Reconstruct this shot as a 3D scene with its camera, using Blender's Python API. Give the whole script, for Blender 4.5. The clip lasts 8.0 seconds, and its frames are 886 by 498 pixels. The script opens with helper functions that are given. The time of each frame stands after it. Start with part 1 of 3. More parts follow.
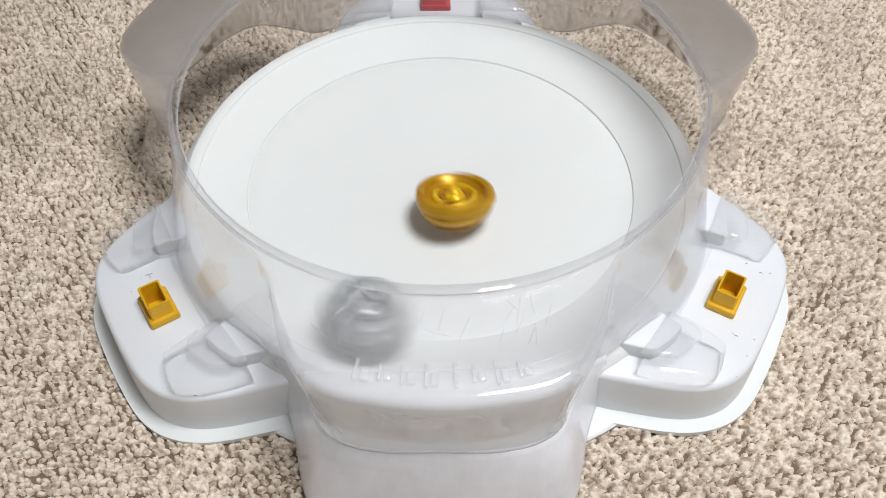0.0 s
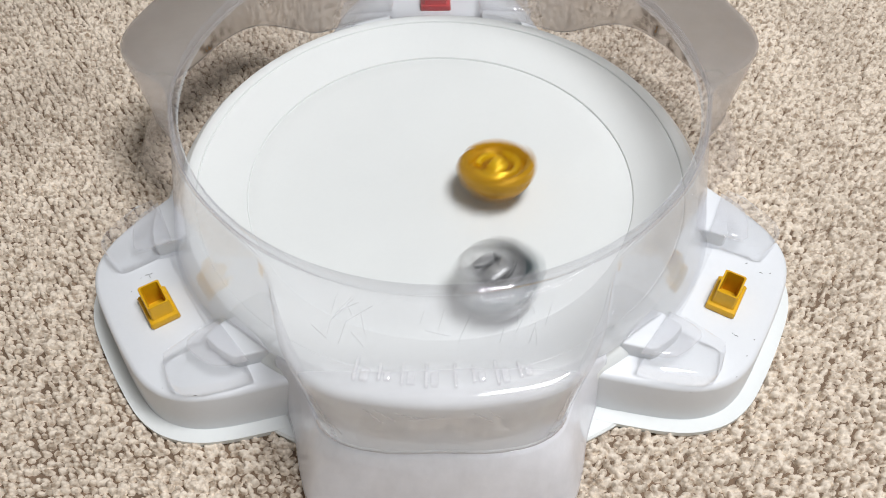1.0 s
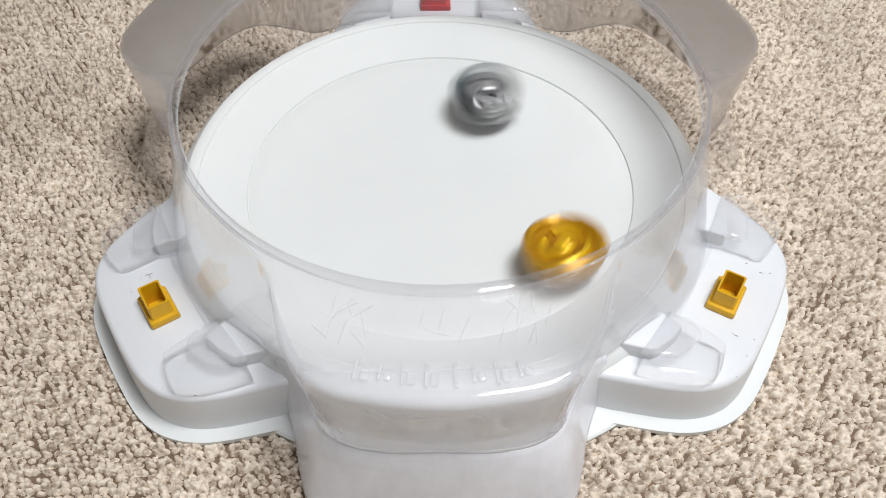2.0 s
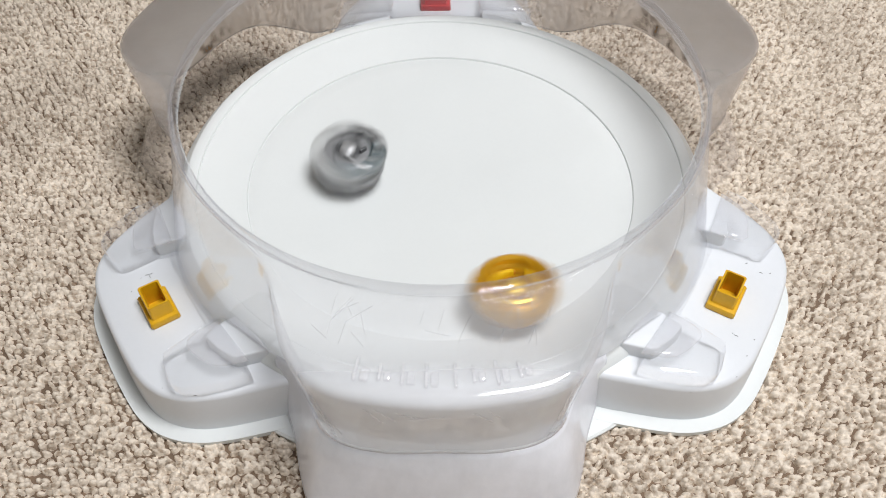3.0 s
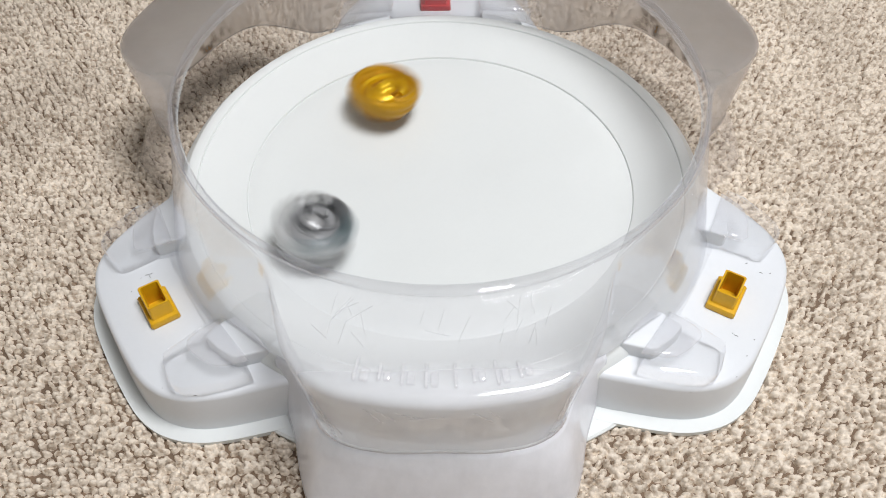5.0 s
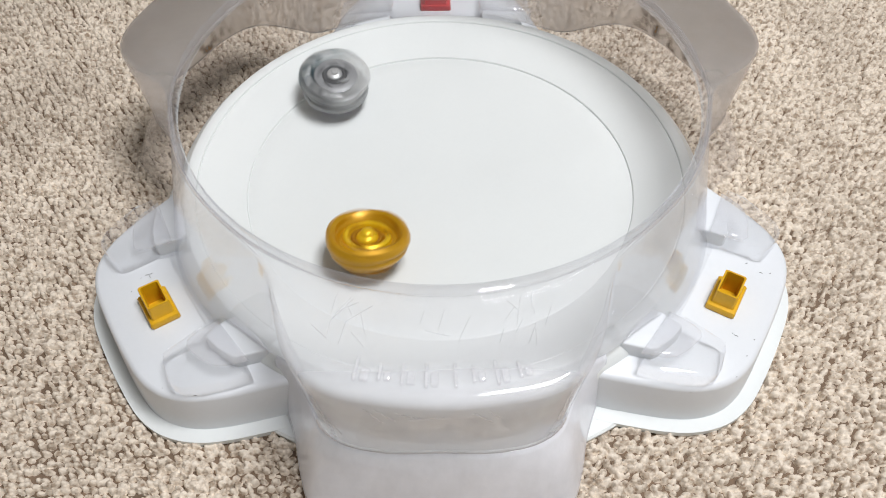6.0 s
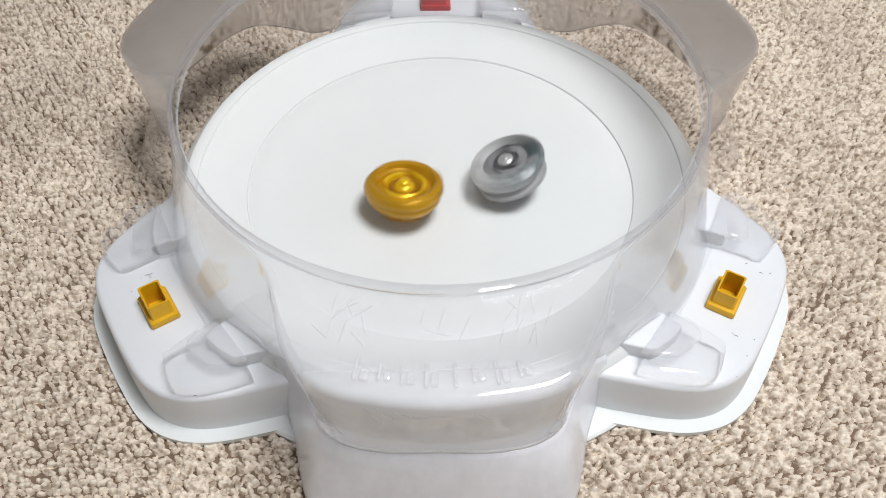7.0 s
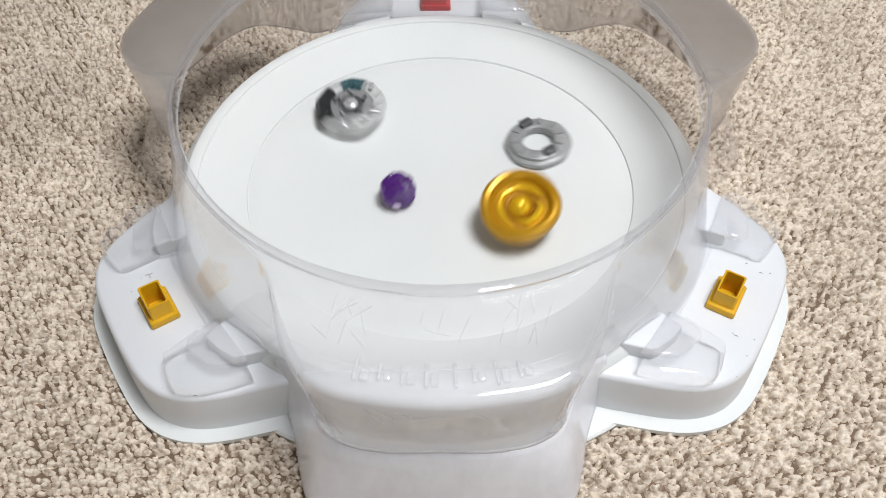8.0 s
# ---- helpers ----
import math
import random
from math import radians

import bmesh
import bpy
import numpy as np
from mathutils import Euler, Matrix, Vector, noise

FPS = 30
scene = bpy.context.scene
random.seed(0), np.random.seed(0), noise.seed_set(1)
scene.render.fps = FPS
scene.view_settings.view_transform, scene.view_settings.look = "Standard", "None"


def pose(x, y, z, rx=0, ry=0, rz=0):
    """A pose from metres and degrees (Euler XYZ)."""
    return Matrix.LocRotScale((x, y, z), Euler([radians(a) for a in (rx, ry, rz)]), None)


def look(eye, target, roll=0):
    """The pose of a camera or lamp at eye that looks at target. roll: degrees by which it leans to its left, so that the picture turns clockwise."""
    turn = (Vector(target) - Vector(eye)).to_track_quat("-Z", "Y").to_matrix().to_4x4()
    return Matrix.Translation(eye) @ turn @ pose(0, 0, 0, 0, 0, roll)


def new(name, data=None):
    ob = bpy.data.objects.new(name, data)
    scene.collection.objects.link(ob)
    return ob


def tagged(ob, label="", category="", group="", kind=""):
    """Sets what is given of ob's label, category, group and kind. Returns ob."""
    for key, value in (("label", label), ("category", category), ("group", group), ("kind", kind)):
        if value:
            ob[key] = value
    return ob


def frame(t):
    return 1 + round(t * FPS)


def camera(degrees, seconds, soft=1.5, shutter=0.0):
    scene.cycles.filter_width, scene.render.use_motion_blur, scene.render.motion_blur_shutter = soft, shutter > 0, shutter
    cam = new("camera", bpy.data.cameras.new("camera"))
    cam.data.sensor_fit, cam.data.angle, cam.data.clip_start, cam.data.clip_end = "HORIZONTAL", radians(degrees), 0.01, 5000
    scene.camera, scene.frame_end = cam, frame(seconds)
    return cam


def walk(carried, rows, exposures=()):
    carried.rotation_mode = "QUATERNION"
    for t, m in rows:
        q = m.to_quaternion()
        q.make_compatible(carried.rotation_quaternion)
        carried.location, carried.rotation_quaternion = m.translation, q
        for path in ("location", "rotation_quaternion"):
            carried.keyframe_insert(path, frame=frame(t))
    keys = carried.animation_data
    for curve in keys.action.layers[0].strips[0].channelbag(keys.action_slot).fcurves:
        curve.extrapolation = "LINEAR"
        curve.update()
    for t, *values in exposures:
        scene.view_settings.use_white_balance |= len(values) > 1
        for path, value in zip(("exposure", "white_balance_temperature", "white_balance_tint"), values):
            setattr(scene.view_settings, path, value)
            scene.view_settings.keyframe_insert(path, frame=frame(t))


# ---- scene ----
H0 = 0.043            # height of the bowl's rim over the carpet
SOCKET_R = 0.1798     # sockets, from the bowl's middle
LOBES = (30.0, 150.0, 270.0)
PODS = (91.0, 212.7, 329.3)

# ---- camera: fixed on a stand, looking down into the stadium ----
cam = camera(56.8, 8.0, soft=0.95, shutter=0.5)
EYE = Vector((0.0, -0.3497, 0.3537 + H0))
AIM = EYE + Vector((0.0030, 0.6281, -0.7781))
walk(cam, [(0.0, look(EYE, AIM)), (8.0, look(EYE, AIM))], exposures=[(0.0, 0.0), (8.0, 0.0)])

# ---- light: one soft unseen lamp, placed for shadow direction and falloff, in a light-walled room ----
world = bpy.data.worlds.new("room_air")
scene.world = world
world.use_nodes = True
world.node_tree.nodes["Background"].inputs[0].default_value = (0.9, 0.95, 1.0, 1)
world.node_tree.nodes["Background"].inputs[1].default_value = 0.05
scene.cycles.transparent_max_bounces = 32

# added area lamp without a fixture, set low so that light falls off westward
lamp_data = bpy.data.lights.new("unseen_lamp", "AREA")
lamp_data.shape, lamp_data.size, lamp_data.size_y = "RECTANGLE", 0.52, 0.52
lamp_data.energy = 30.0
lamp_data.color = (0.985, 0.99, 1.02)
lamp = new("unseen_lamp", lamp_data)
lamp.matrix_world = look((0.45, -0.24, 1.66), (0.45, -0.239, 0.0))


# ---- materials ----
def nodes_of(m):
    m.use_nodes = True
    nt = m.node_tree
    for n in list(nt.nodes):
        nt.nodes.remove(n)
    return nt, nt.nodes, nt.links


def noise_ramp(nt, scale, lo, hi, stops, detail=4.0, coords="Object"):
    """Noise through a colour ramp: stops are two colours."""
    n, l = nt.nodes, nt.links
    tc = n.new("ShaderNodeTexCoord")
    tex = n.new("ShaderNodeTexNoise")
    tex.inputs["Scale"].default_value, tex.inputs["Detail"].default_value = scale, detail
    l.new(tc.outputs[coords], tex.inputs["Vector"])
    ramp = n.new("ShaderNodeValToRGB")
    ramp.color_ramp.elements[0].position, ramp.color_ramp.elements[1].position = lo, hi
    ramp.color_ramp.elements[0].color, ramp.color_ramp.elements[1].color = (*stops[0], 1), (*stops[1], 1)
    l.new(tex.outputs["Fac"], ramp.inputs[0])
    return tex, ramp


def mixed(nt, kind, fac, a, b):
    m = nt.nodes.new("ShaderNodeMix")
    m.data_type, m.blend_type = "RGBA", kind
    if isinstance(fac, float):
        m.inputs[0].default_value = fac
    else:
        nt.links.new(fac, m.inputs[0])
    for sock, v in ((m.inputs[6], a), (m.inputs[7], b)):
        if isinstance(v, tuple):
            sock.default_value = (*v, 1)
        else:
            nt.links.new(v, sock)
    return m.outputs[2]


def plastic(name, base, rough=0.35, metal=0.0, vary=0.08, grain=400.0, bump=0.05, blotch=18.0, specks=0.0, coat=0.0):
    """Moulded plastic or metal: two scales of tone, fine relief, optional dust specks."""
    m = bpy.data.materials.new(name)
    nt, n, l = nodes_of(m)
    out, bs = n.new("ShaderNodeOutputMaterial"), n.new("ShaderNodeBsdfPrincipled")
    l.new(bs.outputs[0], out.inputs[0])
    bs.inputs["Roughness"].default_value, bs.inputs["Metallic"].default_value = rough, metal
    bs.inputs["Coat Weight"].default_value = coat
    dark = tuple(c * (1 - vary) for c in base)
    _, big = noise_ramp(nt, blotch, 0.35, 0.65, (dark, base))
    fine, small = noise_ramp(nt, grain, 0.3, 0.7, ((1 - vary / 2,) * 3, (1, 1, 1)))
    colour = mixed(nt, "MULTIPLY", 1.0, big.outputs[0], small.outputs[0])
    if specks:
        _, dust = noise_ramp(nt, 210.0, 0.20, 0.24, ((1, 1, 1), (0, 0, 0)), 2.0)
        _, where = noise_ramp(nt, 30.0, 0.5, 0.62, ((0, 0, 0), (specks,) * 3), 2.0)
        amount = mixed(nt, "MULTIPLY", 1.0, dust.outputs[0], where.outputs[0])
        colour = mixed(nt, "MIX", amount, colour, (0.06, 0.055, 0.05))
    l.new(colour, bs.inputs["Base Color"])
    _, rr = noise_ramp(nt, blotch * 3, 0.3, 0.7, ((max(rough - 0.08, 0.02),) * 3, (rough + 0.08,) * 3))
    l.new(rr.outputs[0], bs.inputs["Roughness"])
    b = n.new("ShaderNodeBump")
    b.inputs["Strength"].default_value, b.inputs["Distance"].default_value = bump, 0.0005
    l.new(fine.outputs["Fac"], b.inputs["Height"])
    l.new(b.outputs[0], bs.inputs["Normal"])
    return m


def clear_plastic(name, haze_lo, haze_hi, tint=(0.985, 0.985, 0.99), veil=(0.88, 0.88, 0.90), gloss_rough=0.06, scale=14.0, stretch=(1, 1, 1), haze_bands=(), edge=0.55, forward=(0.75, 0.75), veil_far=None, sheen=0.04):
    """Clear moulded plastic with scuffs: see-through, a milky veil of fine scratches, and surface gloss."""
    m = bpy.data.materials.new(name)
    nt, n, l = nodes_of(m)
    out = n.new("ShaderNodeOutputMaterial")
    see = n.new("ShaderNodeBsdfTransparent")
    see.inputs[0].default_value = (*tint, 1)
    dif, tra = n.new("ShaderNodeBsdfDiffuse"), n.new("ShaderNodeBsdfTranslucent")
    milk = n.new("ShaderNodeMixShader")
    l.new(dif.outputs[0], milk.inputs[1])
    l.new(tra.outputs[0], milk.inputs[2])
    # share of light scattered onward, graded along y to suit the tones in the camera's view
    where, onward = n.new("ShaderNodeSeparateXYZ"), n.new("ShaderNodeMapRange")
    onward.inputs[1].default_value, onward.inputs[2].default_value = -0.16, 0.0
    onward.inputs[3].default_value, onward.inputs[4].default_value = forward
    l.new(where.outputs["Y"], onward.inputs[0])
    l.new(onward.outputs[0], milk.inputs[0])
    # far veil mixed darker and browner: the dimmer light there is put into its colour
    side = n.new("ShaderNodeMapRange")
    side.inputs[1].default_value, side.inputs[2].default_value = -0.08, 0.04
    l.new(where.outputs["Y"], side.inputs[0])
    graded_veil = mixed(nt, "MIX", side.outputs[0], veil, veil_far or veil)
    l.new(graded_veil, dif.inputs[0])
    l.new(graded_veil, tra.inputs[0])
    tc, mp, tex = n.new("ShaderNodeTexCoord"), n.new("ShaderNodeMapping"), n.new("ShaderNodeTexNoise")
    mp.inputs["Scale"].default_value = stretch
    tex.inputs["Scale"].default_value, tex.inputs["Detail"].default_value = scale, 7.0
    tex.inputs["Roughness"].default_value = 0.6
    l.new(tc.outputs["Object"], where.inputs[0])
    l.new(tc.outputs["Object"], mp.inputs[0])
    l.new(mp.outputs[0], tex.inputs["Vector"])
    rng = n.new("ShaderNodeMapRange")
    rng.inputs[1].default_value, rng.inputs[2].default_value = 0.22, 0.76
    rng.inputs[3].default_value, rng.inputs[4].default_value = haze_lo, haze_hi
    l.new(tex.outputs["Fac"], rng.inputs[0])
    amount = rng.outputs[0]
    # haze painted in bands along y, in place of grazing-view haze: (from y, to y, added veil)
    for y0, y1, veil_more in haze_bands:
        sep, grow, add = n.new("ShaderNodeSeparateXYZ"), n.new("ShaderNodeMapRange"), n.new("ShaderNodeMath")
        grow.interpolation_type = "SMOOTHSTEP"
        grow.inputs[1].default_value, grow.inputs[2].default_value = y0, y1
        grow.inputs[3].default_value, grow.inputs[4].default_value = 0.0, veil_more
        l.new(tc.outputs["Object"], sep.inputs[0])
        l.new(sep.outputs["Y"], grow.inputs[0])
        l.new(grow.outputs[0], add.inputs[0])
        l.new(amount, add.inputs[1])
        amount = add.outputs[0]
    body = n.new("ShaderNodeMixShader")
    l.new(amount, body.inputs[0])
    l.new(see.outputs[0], body.inputs[1])
    l.new(milk.outputs[0], body.inputs[2])
    gl, top = n.new("ShaderNodeBsdfGlossy"), n.new("ShaderNodeMixShader")
    gl.inputs["Roughness"].default_value = gloss_rough
    gl.inputs[0].default_value = (0.95, 0.95, 0.97, 1)
    lw, po, sc = n.new("ShaderNodeLayerWeight"), n.new("ShaderNodeMath"), n.new("ShaderNodeMath")
    lw.inputs[0].default_value = 0.5
    po.operation, sc.operation = "POWER", "MULTIPLY_ADD"
    po.inputs[1].default_value, sc.inputs[1].default_value, sc.inputs[2].default_value = 3.5, edge, sheen
    l.new(lw.outputs["Facing"], po.inputs[0])
    l.new(po.outputs[0], sc.inputs[0])
    b = n.new("ShaderNodeBump")
    b.inputs["Strength"].default_value, b.inputs["Distance"].default_value = 0.012, 0.002
    l.new(tex.outputs["Fac"], b.inputs["Height"])
    l.new(b.outputs[0], gl.inputs["Normal"])
    l.new(sc.outputs[0], top.inputs[0])
    l.new(body.outputs[0], top.inputs[1])
    l.new(gl.outputs[0], top.inputs[2])
    l.new(top.outputs[0], out.inputs[0])
    return m


def yarn_material():
    """Looped wool carpet: each tuft its own tone, darker in patches."""
    m = bpy.data.materials.new("carpet_yarn")
    nt, n, l = nodes_of(m)
    out, bs = n.new("ShaderNodeOutputMaterial"), n.new("ShaderNodeBsdfPrincipled")
    l.new(bs.outputs[0], out.inputs[0])
    bs.inputs["Roughness"].default_value = 0.95
    bs.inputs["Specular IOR Level"].default_value = 0.1
    _, ramp = noise_ramp(nt, 260.0, 0.30, 0.56, ((0.36, 0.28, 0.205), (0.83, 0.74, 0.625)), 2.0)
    fine, small = noise_ramp(nt, 700.0, 0.3, 0.7, ((0.90,) * 3, (1.03,) * 3))
    _, big = noise_ramp(nt, 9.0, 0.35, 0.65, ((0.86, 0.85, 0.84), (1.03, 1.03, 1.03)))
    c = mixed(nt, "MULTIPLY", 1.0, ramp.outputs[0], small.outputs[0])
    l.new(mixed(nt, "MULTIPLY", 1.0, c, big.outputs[0]), bs.inputs["Base Color"])
    b = n.new("ShaderNodeBump")
    b.inputs["Strength"].default_value, b.inputs["Distance"].default_value = 0.5, 0.0008
    l.new(fine.outputs["Fac"], b.inputs["Height"])
    l.new(b.outputs[0], bs.inputs["Normal"])
    return m


WHITE = plastic("white_plastic", (0.725, 0.752, 0.742), 0.38, vary=0.02, bump=0.04)
# dust specks, plus a cool tint: the clear plate's cast is put into the colour
POD_WHITE = plastic("white_plastic_dusty_tinted", (0.70, 0.725, 0.75), 0.42, vary=0.03, bump=0.04, specks=0.9)
YELLOW = plastic("yellow_plastic", (0.72, 0.40, 0.008), 0.35, vary=0.12)
RED = plastic("red_plastic", (0.52, 0.035, 0.04), 0.35, vary=0.12)
# scuffs all over; the y bands and far veil paint grazing haze and dimmer light
SHELL = clear_plastic("clear_shell_scuffed_graded", 0.06, 0.20, haze_bands=((-0.06, 0.05, 0.34), (-0.170, -0.192, 0.40), (0.128, 0.150, -0.44)), forward=(0.30, 1.0), veil=(0.91, 0.925, 0.95), veil_far=(0.68, 0.64, 0.61))
# whiter veil towards the front stands in for the skirt's grazing reflection
SKIRT = clear_plastic("clear_skirt_streaked_graded", 0.0, 0.34, scale=16.0, stretch=(1.2, 1.2, 0.8), haze_bands=((-0.02, -0.14, 0.44), (-0.06, 0.02, -0.30)), forward=(0.15, 0.95), veil=(0.94, 0.95, 0.99))
TAB = clear_plastic("clear_tab", 0.0, 0.03, tint=(1, 1, 1), gloss_rough=0.05, edge=0.9, sheen=0.05)
HOOD = clear_plastic("clear_hood_scuffed", 0.08, 0.22, tint=(1, 1, 1), veil=(0.91, 0.92, 0.96), gloss_rough=0.10, forward=(0.30, 0.6))
RIM_CLEAR = clear_plastic("clear_rim", 0.02, 0.10, tint=(0.955, 0.955, 0.965), gloss_rough=0.05, edge=0.9)
# near-white veil paints the bright glints of the raised bars
EMBOSS = clear_plastic("emboss_whitened", 0.12, 0.25, tint=(1, 1, 1), veil=(0.97, 0.97, 1.0), gloss_rough=0.08, edge=0.5, sheen=0.05, forward=(0.15, 0.15))
SCRATCH = clear_plastic("scratched_plastic", 0.10, 0.22, tint=(1, 1, 1), veil=(0.80, 0.81, 0.83), gloss_rough=0.4, forward=(0.3, 0.3), edge=0.05, sheen=0.0)


def smear_material():
    """Thin brown dirt, broken up and fading to nothing at its border."""
    m = bpy.data.materials.new("brown_smear")
    nt, n, l = nodes_of(m)
    out, see, dirt, mix = n.new("ShaderNodeOutputMaterial"), n.new("ShaderNodeBsdfTransparent"), n.new("ShaderNodeBsdfDiffuse"), n.new("ShaderNodeMixShader")
    dirt.inputs[0].default_value = (0.16, 0.10, 0.055, 1)
    _, patch = noise_ramp(nt, 140.0, 0.42, 0.66, ((0, 0, 0), (1, 1, 1)), 6.0)
    at = n.new("ShaderNodeAttribute")
    at.attribute_name = "fade"
    amount = mixed(nt, "MULTIPLY", 1.0, patch.outputs[0], at.outputs["Color"])
    l.new(amount, mix.inputs[0])
    l.new(see.outputs[0], mix.inputs[1])
    l.new(dirt.outputs[0], mix.inputs[2])
    l.new(mix.outputs[0], out.inputs[0])
    return m


SMEAR = smear_material()
YARN = yarn_material()
# brown backing, its colour darkened so that gaps between loops read as shade
BACKING = plastic("carpet_backing_shade", (0.20, 0.14, 0.095), 0.95, vary=0.3, grain=300, blotch=60)
# flat carpet round the pile; the shade in its gaps is averaged into this colour
CARPET_AVERAGE = plastic("carpet_average", (0.56, 0.48, 0.40), 0.95, vary=0.18, grain=330, bump=0.5, blotch=9)
PLASTER = plastic("wall_plaster", (0.80, 0.80, 0.79), 0.8, vary=0.05, grain=60, blotch=1.5)
GOLD = plastic("gold_plastic", (0.60, 0.315, 0.006), 0.36, metal=0.4, vary=0.2, blotch=120, coat=0.12)
GOLD_DEEP = plastic("gold_plastic_deep", (0.44, 0.20, 0.004), 0.36, metal=0.35, vary=0.2, blotch=120)
GOLD_BRIGHT = plastic("gold_plastic_bright", (0.88, 0.56, 0.012), 0.34, metal=0.4, vary=0.12, blotch=120, coat=0.2)
STEEL = plastic("cast_metal", (0.40, 0.41, 0.41), 0.5, metal=0.3, vary=0.2, blotch=150)
STEEL_DARK = plastic("cast_metal_dark", (0.16, 0.165, 0.17), 0.42, metal=0.6, vary=0.2, blotch=150)
GRAPHITE = plastic("graphite_plastic", (0.31, 0.315, 0.32), 0.42, metal=0.2, vary=0.2, blotch=150)
CHROME = plastic("bright_metal", (0.62, 0.63, 0.635), 0.42, metal=0.6, vary=0.1, blotch=200)
BLACK = plastic("black_plastic", (0.018, 0.020, 0.022), 0.36, vary=0.3, blotch=150, coat=0.15)
DIRT = plastic("dark_dirt", (0.10, 0.095, 0.09), 0.7, vary=0.3)
TEAL = plastic("teal_plastic", (0.04, 0.11, 0.13), 0.25, vary=0.25, blotch=150, coat=0.5)
PURPLE = plastic("purple_plastic", (0.085, 0.012, 0.20), 0.22, vary=0.35, blotch=160, coat=0.6)
LILAC = plastic("pale_lilac_plastic", (0.70, 0.60, 0.78), 0.35, vary=0.1)
SMOKE = clear_plastic("clear_smoke_plastic", 0.42, 0.66, tint=(0.94, 0.945, 0.945), veil=(0.94, 0.945, 0.94), gloss_rough=0.34, sheen=0.02, edge=0.3, scale=120)


# ---- mesh helpers ----
def part(name, bm, material, parent=None, label="", smooth=True):
    bmesh.ops.recalc_face_normals(bm, faces=bm.faces)
    me = bpy.data.meshes.new(name)
    bm.to_mesh(me)
    bm.free()
    me.materials.append(material)
    if smooth:
        me.polygons.foreach_set("use_smooth", [True] * len(me.polygons))
        me.set_sharp_from_angle(angle=radians(38))
    ob = new(name, me)
    if parent is not None:
        ob.parent = parent
    if label:
        ob["label"] = label
    return ob


def lathe(profile, steps=96, wave=None, arc=None, closed=False):
    """Revolve (r, z) points; wave(angle, index) scales the radius; arc limits it in degrees."""
    bm = bmesh.new()
    full = arc is None
    a0, a1 = (0, 360) if full else arc
    cols = steps if full else steps + 1
    rings = []
    for i in range(cols):
        a = radians(a0 + (a1 - a0) * i / steps)
        col = []
        for k, (r, z) in enumerate(profile):
            s = wave(a, k) if wave else 1.0
            col.append(bm.verts.new((r * s * math.cos(a), r * s * math.sin(a), z)))
        rings.append(col)
    n = len(profile)
    for i in range(steps):
        a, b = rings[i], rings[(i + 1) % cols]
        for k in range(n if closed else n - 1):
            bm.faces.new((a[k], b[k], b[(k + 1) % n], a[(k + 1) % n]))
    if not full and closed:
        bm.faces.new(rings[0])
        bm.faces.new(rings[-1][::-1])
    bmesh.ops.remove_doubles(bm, verts=bm.verts, dist=1e-6)
    return bm


def slab(outline, z0, z1, bevel=0.0, segments=3):
    """A plate with that outline between two heights, its top edge rounded."""
    bm = bmesh.new()
    low = [bm.verts.new((x, y, z0)) for x, y in outline]
    high = [bm.verts.new((x, y, z1)) for x, y in outline]
    n = len(outline)
    for i in range(n):
        bm.faces.new((low[i], low[(i + 1) % n], high[(i + 1) % n], high[i]))
    bm.faces.new(low[::-1])
    cap = bm.faces.new(high)
    if bevel:
        bmesh.ops.bevel(bm, geom=list(cap.edges), offset=bevel, segments=segments, affect="EDGES", profile=0.5)
    return bm


def box(w, d, h, bevel=0.0, m=Matrix()):
    bm = bmesh.new()
    bmesh.ops.create_cube(bm, size=1.0, matrix=m @ Matrix.Diagonal((w, d, h, 1)))
    if bevel:
        bmesh.ops.bevel(bm, geom=list(bm.edges), offset=bevel, segments=2, affect="EDGES", profile=0.5)
    return bm


def smooth_curve(knots, x):
    """Monotone cubic through (x, y) knots, flat at both ends."""
    if x <= knots[0][0]:
        return knots[0][1]
    for (x0, y0), (x1, y1) in zip(knots, knots[1:]):
        if x <= x1:
            i = knots.index((x0, y0))
            d = (y1 - y0) / (x1 - x0)
            dm = (y0 - knots[i - 1][1]) / (x0 - knots[i - 1][0]) if i else 0.0
            dp = (knots[i + 2][1] - y1) / (knots[i + 2][0] - x1) if i + 2 < len(knots) else 0.0
            m0 = (d + dm) / 2 if i and d * dm > 0 else 0.0
            m1 = (d + dp) / 2 if d * dp > 0 else 0.0
            u, w = (x - x0) / (x1 - x0), x1 - x0
            return ((2 * u**3 - 3 * u**2 + 1) * y0 + (u**3 - 2 * u**2 + u) * w * m0
                    + (3 * u**2 - 2 * u**3) * y1 + (u**3 - u**2) * w * m1)
    return knots[-1][1]


def bowl_height(r):
    """Height of the bowl's surface over the carpet."""
    if r < 0.1175:
        return H0 - 0.020 + 0.009 * (r / 0.1175) ** 2
    return H0 - 0.0100 + 0.0084 * (min(r, 0.1440) - 0.1175) / 0.0265


